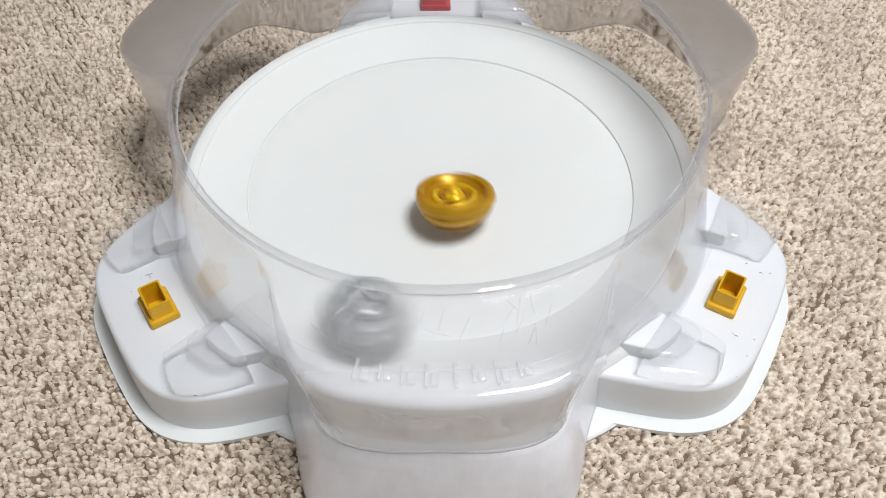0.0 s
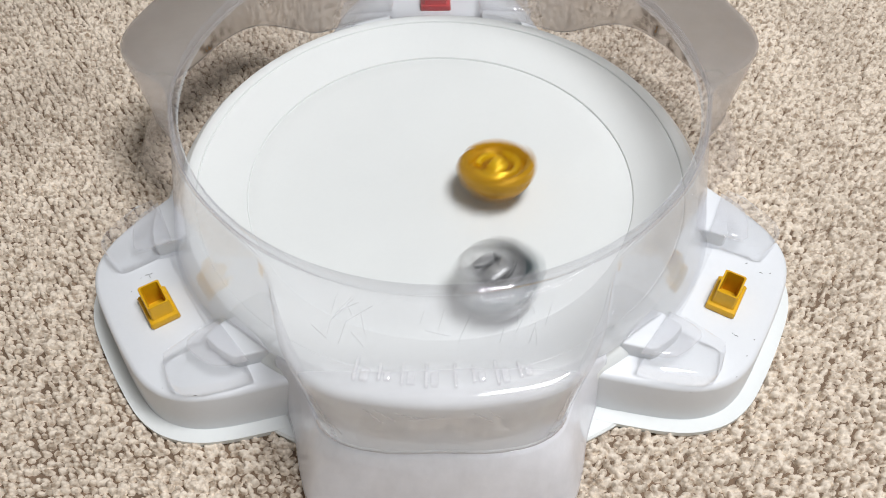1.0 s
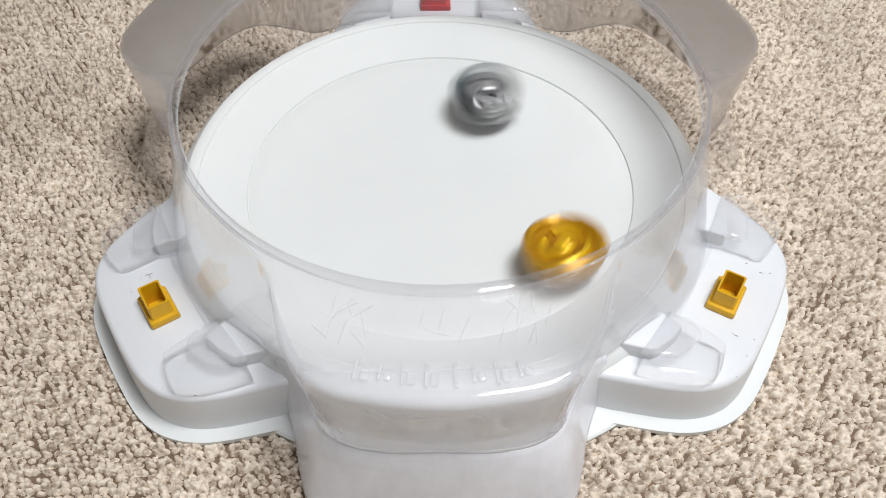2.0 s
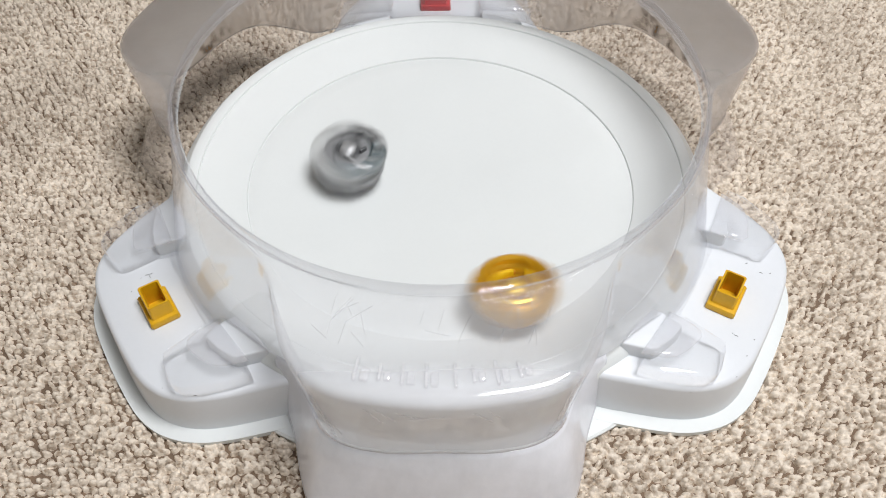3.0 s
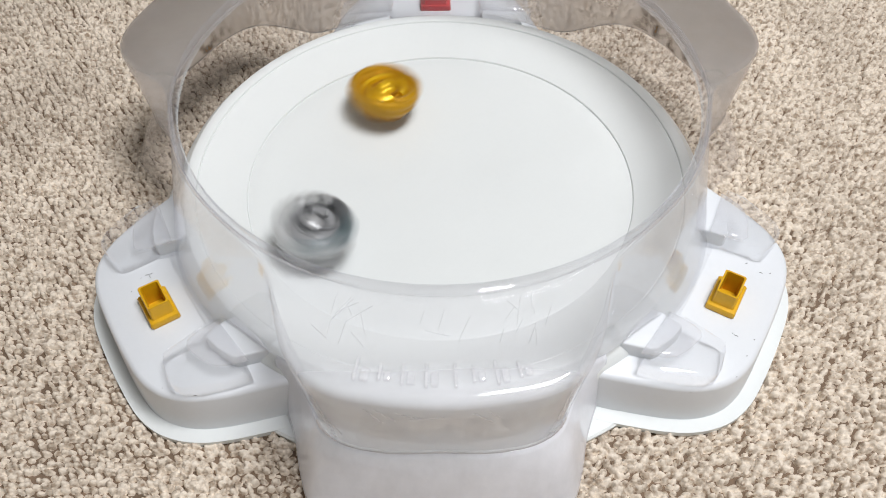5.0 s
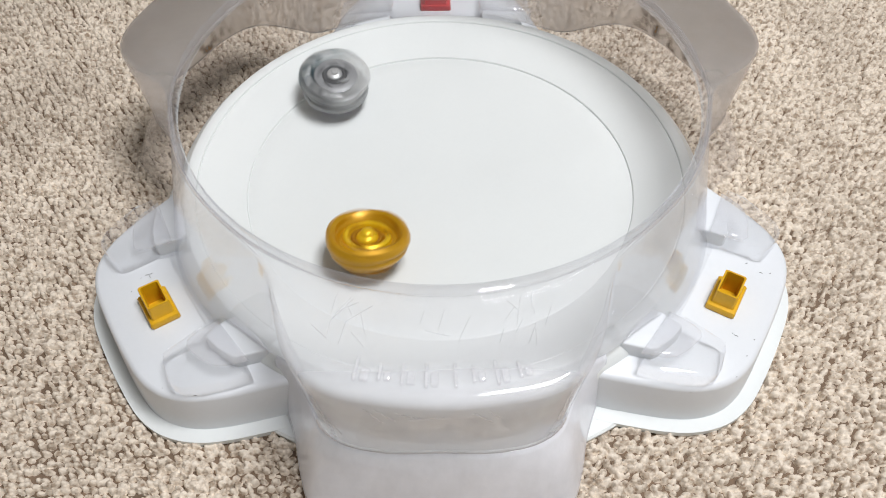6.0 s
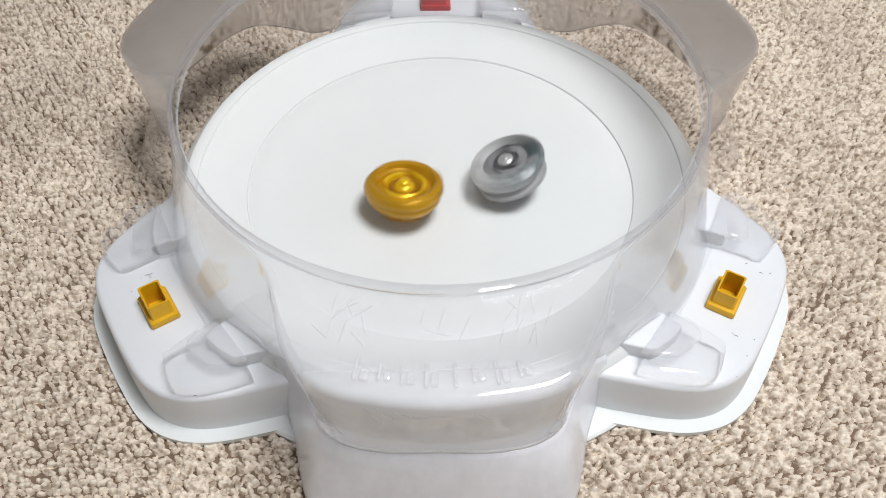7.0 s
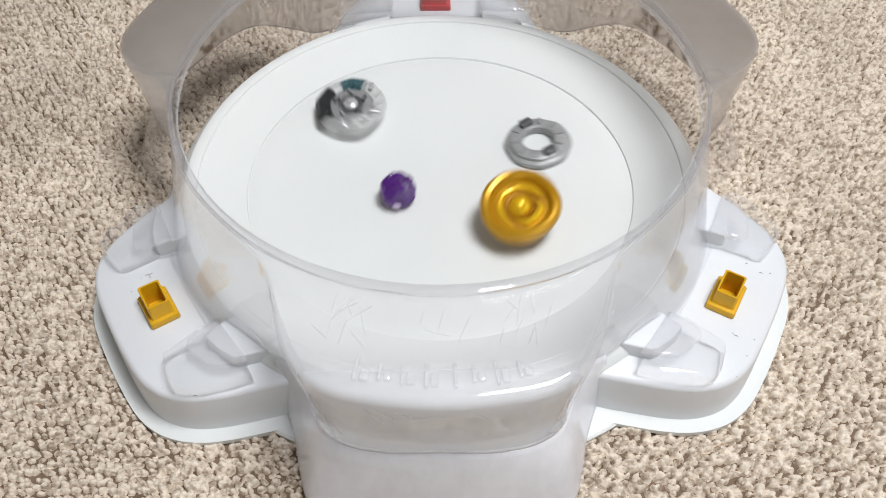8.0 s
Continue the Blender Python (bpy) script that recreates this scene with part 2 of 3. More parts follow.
# ---- the room: unseen walls and ceiling, set close in so that bounced light fills the shade ----
def build_room():
    def flat(name, w, d, h, at, material):
        ob = part(name, box(w, d, h), material, smooth=False)
        ob.location = at
        return tagged(ob, kind="structure")

    flat("floor", 3.8, 3.8, 0.10, (0, 0, -0.0530), CARPET_AVERAGE)
    flat("floor_backing", 1.003, 0.612, 0.0024, (0.0011, 0.0256, -0.0027), BACKING)
    flat("wall_north", 3.6, 0.1, 2.9, (0, 1.85, 1.45), PLASTER)
    flat("wall_south", 3.6, 0.1, 2.9, (0, -1.85, 1.45), PLASTER)
    flat("wall_east", 0.1, 3.6, 2.9, (1.85, 0, 1.45), PLASTER)
    flat("wall_west", 0.1, 3.6, 2.9, (-1.85, 0, 1.45), PLASTER)
    flat("ceiling", 3.8, 3.8, 0.1, (0, 0, 2.85), PLASTER)


def build_carpet():
    """Loop pile: thousands of round loops merged into one lumpy skin; between them it dips under the brown backing,
    darkened to deepen the gaps' shade.
    """
    rng = np.random.default_rng(7)
    cell, x0, y0 = 0.00076, -0.50, -0.28
    nx, ny = 1316, 806
    step, row = 0.0044, 0.0034
    gx, gy = np.meshgrid(np.arange(x0, x0 + nx * cell, step), np.arange(y0, y0 + ny * cell, row))
    gx = gx + (np.arange(gx.shape[0]) % 2)[:, None] * step / 2
    x, y = gx.ravel(), gy.ravel()
    x = x + rng.normal(0, 0.00060, x.size) + 0.0009 * np.sin(y * 160 + 3 * np.sin(x * 40))
    y = y + rng.normal(0, 0.00036, x.size) + 0.0007 * np.sin(x * 130 + 2 * np.sin(y * 35))
    n = x.size

    def field(scale):
        """Smooth random values over the tufts."""
        gw, gh = int(nx * cell / scale) + 3, int(ny * cell / scale) + 3
        v = rng.normal(0, 1, (gh, gw))
        fx, fy = (x - x0) / scale + 0.5, (y - y0) / scale + 0.5
        fx, fy = np.clip(fx, 0, gw - 1.001), np.clip(fy, 0, gh - 1.001)
        ix, iy = fx.astype(int), fy.astype(int)
        u, w = fx - ix, fy - iy
        u, w = u * u * (3 - 2 * u), w * w * (3 - 2 * w)
        return (v[iy, ix] * (1 - u) + v[iy, ix + 1] * u) * (1 - w) + (v[iy + 1, ix] * (1 - u) + v[iy + 1, ix + 1] * u) * w

    # every third row lies a little lower, so that the courses show
    course = np.repeat(np.arange(gx.shape[0]) % 3, gx.shape[1])
    high = 0.0030 + 0.0003 * field(0.0065) + 0.0004 * field(0.022) + rng.normal(0, 0.00038, n) - 0.0012 * (course == 0)
    high = np.where(rng.random(n) < 0.05, high - 0.0016, high)
    # loops lie along the rows; narrower towards the west, where wider gaps stand in for light falling off
    rad = rng.uniform(0.0021, 0.0032, n) * (1.0 + 0.05 * np.clip(x / 0.4, -1, 1))
    flat = rng.uniform(0.54, 0.80, n)
    turn = rng.normal(0.0, 0.38, n)
    tilt = rng.normal(0.0, 0.0006, n)
    skin = np.full((ny, nx), -0.0045)
    reach = 6
    ix, iy = np.round((x - x0) / cell).astype(int), np.round((y - y0) / cell).astype(int)
    c, sn = np.cos(turn), np.sin(turn)
    for dj in range(-reach, reach + 1):
        for di in range(-reach, reach + 1):
            px, py = ix + di, iy + dj
            ok = (px >= 0) & (px < nx) & (py >= 0) & (py < ny)
            ox, oy = x0 + px * cell - x, y0 + py * cell - y
            a, b = (ox * c + oy * sn) / rad, (oy * c - ox * sn) / (rad * flat)
            d2 = a * a + b * b
            z = high - 0.0004 * b + tilt * a - 0.0010 * d2 - 0.0050 * d2 * d2 * d2
            np.maximum.at(skin, (py[ok], px[ok]), z[ok])
    skin = np.maximum(skin, -0.0045)
    skin += rng.normal(0, 0.00014, skin.shape)
    skin[0], skin[-1], skin[:, 0], skin[:, -1] = -0.0045, -0.0045, -0.0045, -0.0045
    vx, vy = np.meshgrid(x0 + np.arange(nx) * cell, y0 + np.arange(ny) * cell)
    vx, vy = vx + rng.normal(0, 0.00006, vx.shape), vy + rng.normal(0, 0.00006, vy.shape)
    # pressed flat under the stadium's feet
    half = pod_outline(0.0092)
    half = sorted((q, t) for q, t in half if t >= 0)
    qs, ts = np.array([h[0] for h in half]), np.array([h[1] for h in half])
    under = np.hypot(vx, vy) < 0.1775
    for ax in PODS:
        ca, sa = math.cos(radians(ax)), math.sin(radians(ax))
        lq, lt = vx * ca + vy * sa, vy * ca - vx * sa
        under |= (lq > 0.10) & (lq < qs[-1]) & (np.abs(lt) < np.interp(lq, qs, ts))
    skin = np.where(under, np.minimum(skin, -0.0002), skin)
    k = np.arange(nx * ny).reshape(ny, nx)
    q = np.stack([k[:-1, :-1], k[:-1, 1:], k[1:, 1:], k[1:, :-1]], -1).reshape(-1, 4)
    mid = q[:, 0]
    q = q[np.hypot(vx.ravel()[mid], vy.ravel()[mid]) > 0.150]
    me = bpy.data.meshes.new("carpet_pile")
    me.vertices.add(nx * ny)
    me.vertices.foreach_set("co", np.stack([vx, vy, skin], -1).ravel())
    me.loops.add(q.size)
    me.loops.foreach_set("vertex_index", q.ravel().astype(np.int32))
    me.polygons.add(len(q))
    me.polygons.foreach_set("loop_start", (np.arange(len(q)) * 4).astype(np.int32))
    me.polygons.foreach_set("use_smooth", np.ones(len(q), dtype=bool))
    me.update(calc_edges=True)
    me.materials.append(YARN)
    tagged(new("carpet_pile", me), "beige and brown looped wool carpet with a knobbly pile", "carpet", kind="stuff")


# ---- the white stadium ----
POD_HALF = [(0.0, 0.2068), (0.02, 0.2063), (0.034, 0.2048), (0.0455, 0.2008), (0.0540, 0.1945), (0.0605, 0.1865), (0.0650, 0.1780), (0.0690, 0.1680), (0.0765, 0.1460)]


def pod_outline(grow=0.0, inner=0.131):
    """Pod in (radial, tangential): a broad front with rounded corners running back to the bowl."""
    half = []
    for k in range(41):
        u = k / 40 * (len(POD_HALF) - 1)
        i = min(int(u), len(POD_HALF) - 2)
        p = [Vector(POD_HALF[min(abs(j), len(POD_HALF) - 1)]) for j in (i - 1, i, i + 1, i + 2)]
        if i == 0:
            p[0].x = -p[0].x
        f = u - i
        v = 0.5 * (2 * p[1] + (p[2] - p[0]) * f + (2 * p[0] - 5 * p[1] + 4 * p[2] - p[3]) * f * f + (3 * p[1] - p[0] - 3 * p[2] + p[3]) * f ** 3)
        half.append((v.y, v.x))
    pts = []
    for i, (q, t) in enumerate(half):
        q0, t0 = half[max(i - 1, 0)]
        q1, t1 = half[min(i + 1, len(half) - 1)]
        d = Vector((q1 - q0, t1 - t0)).normalized()
        nrm = Vector((d.y, -d.x)) if i else Vector((1, 0))
        pts.append((q + nrm.x * grow, t + nrm.y * grow))
    pts.append((inner, pts[-1][1] + 0.0045))
    return pts[::-1] + [(q, -t) for q, t in pts[1:]]


def pod_mesh(ax):
    """Pod body with a rounded top edge, and a hole through its top under the socket."""
    bm = bmesh.new()
    zt = H0 - 0.010
    rings = []
    for grow, z in ((0.0016, 0.0030), (0.0010, 0.012), (0.0, zt - 0.0032), (-0.0004, zt - 0.0018), (-0.0014, zt - 0.0006), (-0.0030, zt)):
        rings.append([bm.verts.new((x, y, z)) for x, y in turned(pod_outline(grow), ax)])
    n = len(rings[0])
    for lo, hi in zip(rings, rings[1:]):
        for k in range(n):
            bm.faces.new((lo[k], lo[(k + 1) % n], hi[(k + 1) % n], hi[k]))
    hole = [(SOCKET_R + a * 0.0045, b * 0.0065) for a, b in ((1, 1), (1, -1), (-1, -1), (-1, 1))]
    edge = [bm.verts.new((x, y, zt)) for x, y in turned(hole, ax)]
    deep = [bm.verts.new((v.co.x, v.co.y, 0.006)) for v in edge]
    loop = [bm.edges.new((edge[k], edge[(k + 1) % 4])) for k in range(4)]
    for k in range(4):
        bm.faces.new((edge[k], edge[(k + 1) % 4], deep[(k + 1) % 4], deep[k]))
    bm.faces.new(deep)
    rim = [bm.edges.get((rings[-1][k], rings[-1][(k + 1) % n])) for k in range(n)]
    bmesh.ops.triangle_fill(bm, use_beauty=True, edges=rim + loop)
    return bm


def turned(outline, degrees):
    c, s = math.cos(radians(degrees)), math.sin(radians(degrees))
    return [(q * c - t * s, q * s + t * c) for q, t in outline][::-1]


def stepped(loops, floor=True, cut=0.0008):
    """One closed skin through rectangular loops (width, depth, height) with clipped corners."""
    bm = bmesh.new()
    rings = []
    for w, d, z in loops:
        a, b, c = w / 2, d / 2, min(cut, w / 4)
        pts = ((a, b - c), (a - c, b), (c - a, b), (-a, b - c), (-a, c - b), (c - a, -b), (a - c, -b), (a, c - b))
        rings.append([bm.verts.new((x, y, z)) for x, y in pts])
    for lo, hi in zip(rings, rings[1:]):
        for k in range(8):
            bm.faces.new((lo[k], lo[(k + 1) % 8], hi[(k + 1) % 8], hi[k]))
    if floor:
        bm.faces.new(rings[0][::-1])
        bm.faces.new(rings[-1])
    return bm


SCUFFS = [(-0.1631, -0.0738, 20, 0.0042), (-0.1615, -0.0750, -55, 0.0030), (-0.1610, -0.0730, 40, 0.0020), (0.1786, -0.0741, -20, 0.0030), (0.1552, -0.1154, -30, 0.0035), (0.1720, -0.0673, 10, 0.0020), (0.1835, -0.0745, 0, 0.0012), (0.1641, -0.1179, -60, 0.0015), (0.1535, -0.1140, 20, 0.0010), (0.1579, -0.1278, 15, 0.0012), (-0.1660, -0.0761, 0, 0.0008), (-0.1691, -0.0854, 0, 0.0008), (-0.1226, -0.1495, 0, 0.0025)]


def build_stadium():
    base = tagged(new("spinning_top_stadium"), "white plastic spinning-top stadium with a round shallow bowl, on carpet", "toy stadium")
    prof = [(0.0, bowl_height(0))] + [(r, bowl_height(r)) for r in (0.02, 0.04, 0.06, 0.08, 0.095, 0.108, 0.1163)]
    prof += [(0.1170, H0 - 0.0114), (0.1175, H0 - 0.0101), (0.1185, H0 - 0.0098), (0.128, bowl_height(0.128) + 0.0006), (0.138, bowl_height(0.138) + 0.0005),
             (0.1446, H0 - 0.0009), (0.1452, H0 - 0.0012), (0.1457, H0 - 0.0001), (0.1466, H0 + 0.0003), (0.1515, H0 + 0.0003),
             (0.1525, H0 - 0.0002), (0.1532, H0 - 0.0012), (0.1565, H0 - 0.0045), (0.1590, H0 - 0.0075), (0.1602, H0 - 0.0110), (0.1606, H0 - 0.0150), (0.1618, 0.006), (0.1625, 0.003)]
    part("bowl", lathe(prof, 192), WHITE, base, "smooth matt white bowl with a raised ring line")
    foot = [(0.150, 0.0), (0.174, 0.0), (0.1772, 0.0010), (0.1772, 0.0024), (0.1760, 0.0035), (0.158, 0.0042), (0.150, 0.0042)]
    part("foot_ring", lathe(foot, 128, closed=True), WHITE, base)
    for ax in PODS:
        pod = part("pod", pod_mesh(ax), POD_WHITE, base, "dusty white pod with dark specks")
        part("pod_flange", slab(turned(pod_outline(0.0092), ax), 0.0004, 0.0038, 0.0015, 2), WHITE, pod)
        for side in (-1, 1):
            sh = [(0.1460, 0.0328), (0.1540, 0.0330), (0.1640, 0.0342), (0.1660, 0.0352), (0.1668, 0.0374), (0.1640, 0.0460), (0.1608, 0.0542), (0.1588, 0.0566), (0.1430, 0.0612)]
            sh = [(q, t * side) for q, t in sh]
            part("shoulder", slab(turned(sh if side > 0 else sh[::-1], ax), H0 - 0.0105, H0 - 0.0004, 0.0013, 3), POD_WHITE, pod)
        er = Vector((math.cos(radians(ax)), math.sin(radians(ax)), 0))
        red = ax == 91.0
        sock = part("launcher_socket", stepped([(0.0155, 0.0220, 0.0), (0.0160, 0.0225, 0.0006), (0.0160, 0.0225, 0.0030), (0.0150, 0.0214, 0.0040),
                    (0.0124, 0.0176, 0.0042), (0.0118, 0.0168, 0.0050), (0.0116, 0.0166, 0.0132), (0.0113, 0.0163, 0.0138),
                    (0.0096, 0.0146, 0.0138), (0.0094, 0.0144, 0.0130), (0.0086, 0.0126, 0.0), (0.0086, 0.0126, -0.0240)]), RED if red else YELLOW, base,
                    "red plastic clip socket" if red else "yellow plastic clip socket")
        sock.matrix_basis = Matrix.Translation(er * SOCKET_R + Vector((0, 0, H0 - 0.010))) @ pose(0, 0, 0, 0, 0, ax)
        tongue = part("tongue", box(0.0090, 0.0018, 0.0200, 0.0004), RED if red else YELLOW, sock)
        tongue.matrix_basis = pose(0, -0.0010 if ax < 300 else 0.0010, -0.0060)
    # short dark scratches and dirt on the pod tops
    for x, y, turn, ln in SCUFFS:
        mark = part("scuff", box(ln * 0.6, 0.0003, 0.00012), DIRT, base, "dark scratch", smooth=False)
        mark.matrix_basis = pose(x, y, H0 - 0.00992, 0, 0, turn)
    return base


# ---- the clear cover ----
TOP_EDGE = [(0, 0.1940), (7.3, 0.1936), (15, 0.1922), (19, 0.1872), (22.5, 0.1780), (26.5, 0.1640), (31, 0.1510), (36, 0.1462), (60, 0.1450)]
CREASE = [(0, 0.1870), (8, 0.1888), (14, 0.1878), (18, 0.1825), (21.5, 0.1710), (26, 0.1575), (31, 0.1556), (46, 0.1570), (50, 0.1612), (60, 0.1618)]
CREASE_Z = [(0, 0.0070), (16, 0.0066), (27, 0.0030), (33, 0.0016), (46, 0.0014), (50, -0.0090), (60, -0.0092)]
FOOT = [(0, 0.2040), (10, 0.2060), (15, 0.2080), (18.2, 0.2060), (21.3, 0.1940), (25, 0.1780), (28.5, 0.1680), (33, 0.1600)]


def off_lobe(a):
    return min(abs((a - ax + 180) % 360 - 180) for ax in LOBES)


def cover_section(a):
    """Outside of the cover from the opening down to the crease, at angle a in degrees."""
    f = off_lobe(a)
    rt, rc = smooth_curve(TOP_EDGE, f), smooth_curve(CREASE, f)
    lobe = max(0.0, min(1.0, (rt - 0.145) / 0.053))
    zt = H0 + 0.0655 - 0.0035 * lobe
    zc = H0 + smooth_curve(CREASE_Z, f)
    pts = [(0.1425, zt + 0.0022), (0.1429, zt + 0.0022), (0.1425 + (rt - 0.1425) * 0.40, zt + 0.0014), (0.1425 + (rt - 0.1425) * 0.75, zt + 0.0005)]
    fil = 0.0015 + 0.0040 * lobe
    for k in range(5):
        th = radians(90 * k / 4)
        pts.append((rt - fil + fil * math.sin(th), zt - fil + fil * math.cos(th)))
    z1 = zt - fil
    for u in (0.2, 0.4, 0.6, 0.8, 0.95):
        pts.append((rt + (rc - rt) * u, z1 + (zc - z1) * u))
    pts += [(rc, zc), (rc + 0.0010, zc - 0.0014)]
    return pts


def sheet(sections, closed):
    bm = bmesh.new()
    cols = [[bm.verts.new(p) for p in s] for s in sections]
    m = len(cols)
    for i in range(m if closed else m - 1):
        a, b = cols[i], cols[(i + 1) % m]
        for k in range(len(a) - 1):
            bm.faces.new((a[k], b[k], b[k + 1], a[k + 1]))
    return bm


def thick(ob, t):
    mod = ob.modifiers.new("thickness", "SOLIDIFY")
    mod.thickness, mod.offset = t, -1.0
    return ob


def spun(a, r, z):
    return (r * math.cos(radians(a)), r * math.sin(radians(a)), z)


def build_cover():
    cover = tagged(new("stadium_cover"), "scuffed clear plastic cover with three rounded lobes over the white stadium", "clear cover")
    rows = [[spun(a, r, z) for r, z in cover_section(a)] for a in np.arange(0, 360, 1.0)]
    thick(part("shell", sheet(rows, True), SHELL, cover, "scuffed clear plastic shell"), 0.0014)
    ring = [(0.1394, H0 + 0.0640), (0.1390, H0 + 0.0678), (0.1398, H0 + 0.0692), (0.1424, H0 + 0.0696), (0.1436, H0 + 0.0688), (0.1440, H0 + 0.0668), (0.1428, H0 + 0.0652), (0.1408, H0 + 0.0636)]
    part("opening_rim", lathe(ring, 160, closed=True), RIM_CLEAR, cover, "thick clear rim round the opening")
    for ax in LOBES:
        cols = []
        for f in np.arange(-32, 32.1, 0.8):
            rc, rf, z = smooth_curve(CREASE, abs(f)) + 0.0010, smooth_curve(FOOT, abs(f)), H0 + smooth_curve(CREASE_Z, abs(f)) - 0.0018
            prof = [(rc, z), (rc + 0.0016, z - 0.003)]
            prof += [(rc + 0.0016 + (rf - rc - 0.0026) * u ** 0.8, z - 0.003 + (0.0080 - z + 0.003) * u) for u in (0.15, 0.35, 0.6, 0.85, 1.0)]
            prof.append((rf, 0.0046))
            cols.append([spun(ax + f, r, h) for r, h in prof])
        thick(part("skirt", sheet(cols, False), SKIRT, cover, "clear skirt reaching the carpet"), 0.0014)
    for ax in PODS:
        for side in (-1, 1):
            tab = [(0.1560, 0.0300), (0.1625, 0.0306), (0.1660, 0.0326), (0.1690, 0.0334), (0.1855, 0.0330), (0.1888, 0.0345), (0.1905, 0.0400), (0.1922, 0.0500), (0.1915, 0.0540), (0.1880, 0.0580), (0.1800, 0.0625), (0.1660, 0.0672), (0.1560, 0.0690)]
            tab = [(q, t * side) for q, t in tab]
            if side < 0:
                tab = tab[::-1]
            hood = [(q, t * side) for q, t in ((0.1575, 0.0318), (0.1700, 0.0332), (0.1755, 0.0352), (0.1772, 0.0385), (0.1740, 0.0490), (0.1700, 0.0556), (0.1655, 0.0590), (0.1540, 0.0628))]
            part("hood", slab(turned(hood if side > 0 else hood[::-1], ax), H0 + 0.0006, H0 + 0.0030, 0.0018, 4), HOOD, cover, "scuffed clear hood over the shoulder")
            part("clip_tab", slab(turned(tab, ax), H0 - 0.0097, H0 + 0.0012, 0.0022, 4), TAB, cover, "clear tab on the pod")
        lip = [(0.1555, -0.034), (0.1600, -0.034), (0.1625, -0.028), (0.1632, 0.0), (0.1625, 0.028), (0.1600, 0.034), (0.1555, 0.034), (0.1562, 0.0)]
        part("clip_lip", slab(turned(lip, ax), H0 - 0.0097, H0 - 0.0078, 0.0006, 2), TAB, cover)
    # hard-worn scratches along the front: on the sloping top (x, y) and on the wall below it (degrees, height)
    def scratch(p, q, up, wide):
        p, q = Vector(p), Vector(q)
        along = (q - p).normalized()
        across = up.cross(along).normalized()
        m = Matrix((along, across, along.cross(across))).transposed().to_4x4()
        bar = part("scratch", box((q - p).length, wide, 0.0002, 0.00008), SCRATCH, cover, "pale scratch", smooth=False)
        bar.matrix_basis = Matrix.Translation((p + q) / 2) @ m
    rng = random.Random(11)
    for mid, spread, count in ((256.0, 6.0, 11), (283.0, 6.5, 11), (270.0, 14.0, 4)):
        for _ in range(count):
            a, rr, way, ln = radians(rng.gauss(mid, spread / 2)), rng.uniform(0.150, 0.170), rng.choice((0.5, -0.9, 1.2)) + rng.gauss(0, 0.35), rng.uniform(0.003, 0.007)
            ends = [(rr * math.cos(a) + k * ln * math.cos(way), rr * math.sin(a) + k * ln * math.sin(way)) for k in (-1, 1)]
            p, q = ((x, y, H0 + 0.0657 - (math.hypot(x, y) - 0.1425) * 0.044) for x, y in ends)
            scratch(p, q, Vector((0, 0, 1)), rng.uniform(0.0003, 0.0006))
    for a0, z0, a1, z1, wide in ((260.6, 0.0965, 262.6, 0.0840, 0.0010), (262.0, 0.0968, 264.2, 0.0880, 0.0008), (264.5, 0.0960, 268.0, 0.0910, 0.0009), (266.2, 0.0900, 270.4, 0.0935, 0.0008), (274.0, 0.0968, 276.6, 0.0850, 0.0010), (275.8, 0.0968, 277.4, 0.0890, 0.0007), (253.6, 0.0780, 256.4, 0.0600, 0.0009), (252.8, 0.0840, 255.0, 0.0640, 0.0006)):
        ends = [spun(a, smooth_curve(CREASE, off_lobe(a)) + (smooth_curve(TOP_EDGE, off_lobe(a)) - smooth_curve(CREASE, off_lobe(a))) * (z - H0 - 0.007) / 0.0495 + 0.0003, z) for a, z in ((a0, z0), (a1, z1))]
        mid = (a0 + a1) / 2
        scratch(ends[0], ends[1], Vector((math.cos(radians(mid)), math.sin(radians(mid)), 0)), wide)
    # brown dirt rubbed into the inside of the two far lobes
    for a_mid, wide, z0, z1 in ((39.0, 5.5, H0 + 0.0085, H0 + 0.036), (145.0, 6.0, H0 + 0.0080, H0 + 0.026), (31.5, 5.0, H0 + 0.0080, H0 + 0.018)):
        bm = bmesh.new()
        fade = bm.loops.layers.float_color.new("fade")
        grid = [[bm.verts.new(spun(a_mid + wide * (i / 6 - 1), smooth_curve(CREASE, off_lobe(a_mid + wide * (i / 6 - 1))) - 0.0022 + 0.2 * (z0 + (z1 - z0) * j / 6 - z0), z0 + (z1 - z0) * j / 6)) for j in range(7)] for i in range(13)]
        strength = {v: max(0.0, 1 - abs(i / 6 - 1) ** 2) * max(0.0, 1 - (j / 6) ** 2) for i, col in enumerate(grid) for j, v in enumerate(col)}
        for i in range(12):
            for j in range(6):
                face = bm.faces.new((grid[i][j], grid[i + 1][j], grid[i + 1][j + 1], grid[i][j + 1]))
                for lp in face.loops:
                    lp[fade] = (strength[lp.vert],) * 3 + (1.0,)
        part("dirt_smear", bm, SMEAR, cover, "brown dirt smear")
    # the maker's raised mark becomes plain bars
    for k, (w, h) in enumerate(((0.0075, 0.0108), (0.0062, 0.0078), (0.0064, 0.0100), (0.0062, 0.0112), (0.0022, 0.0112), (0.0060, 0.0078), (0.0062, 0.0112), (0.0062, 0.0078))):
        a = 259.8 + k * 3.02
        for dx, bw, bh in ((-w * 0.36, 0.0016, h), (w * 0.18, w * 0.5, h * 0.58)) if w > 0.003 else ((0, 0.0016, h),):
            bar = part("raised_bar", box(bw, bh, 0.0030, 0.0007), EMBOSS, cover, "raised clear bar")
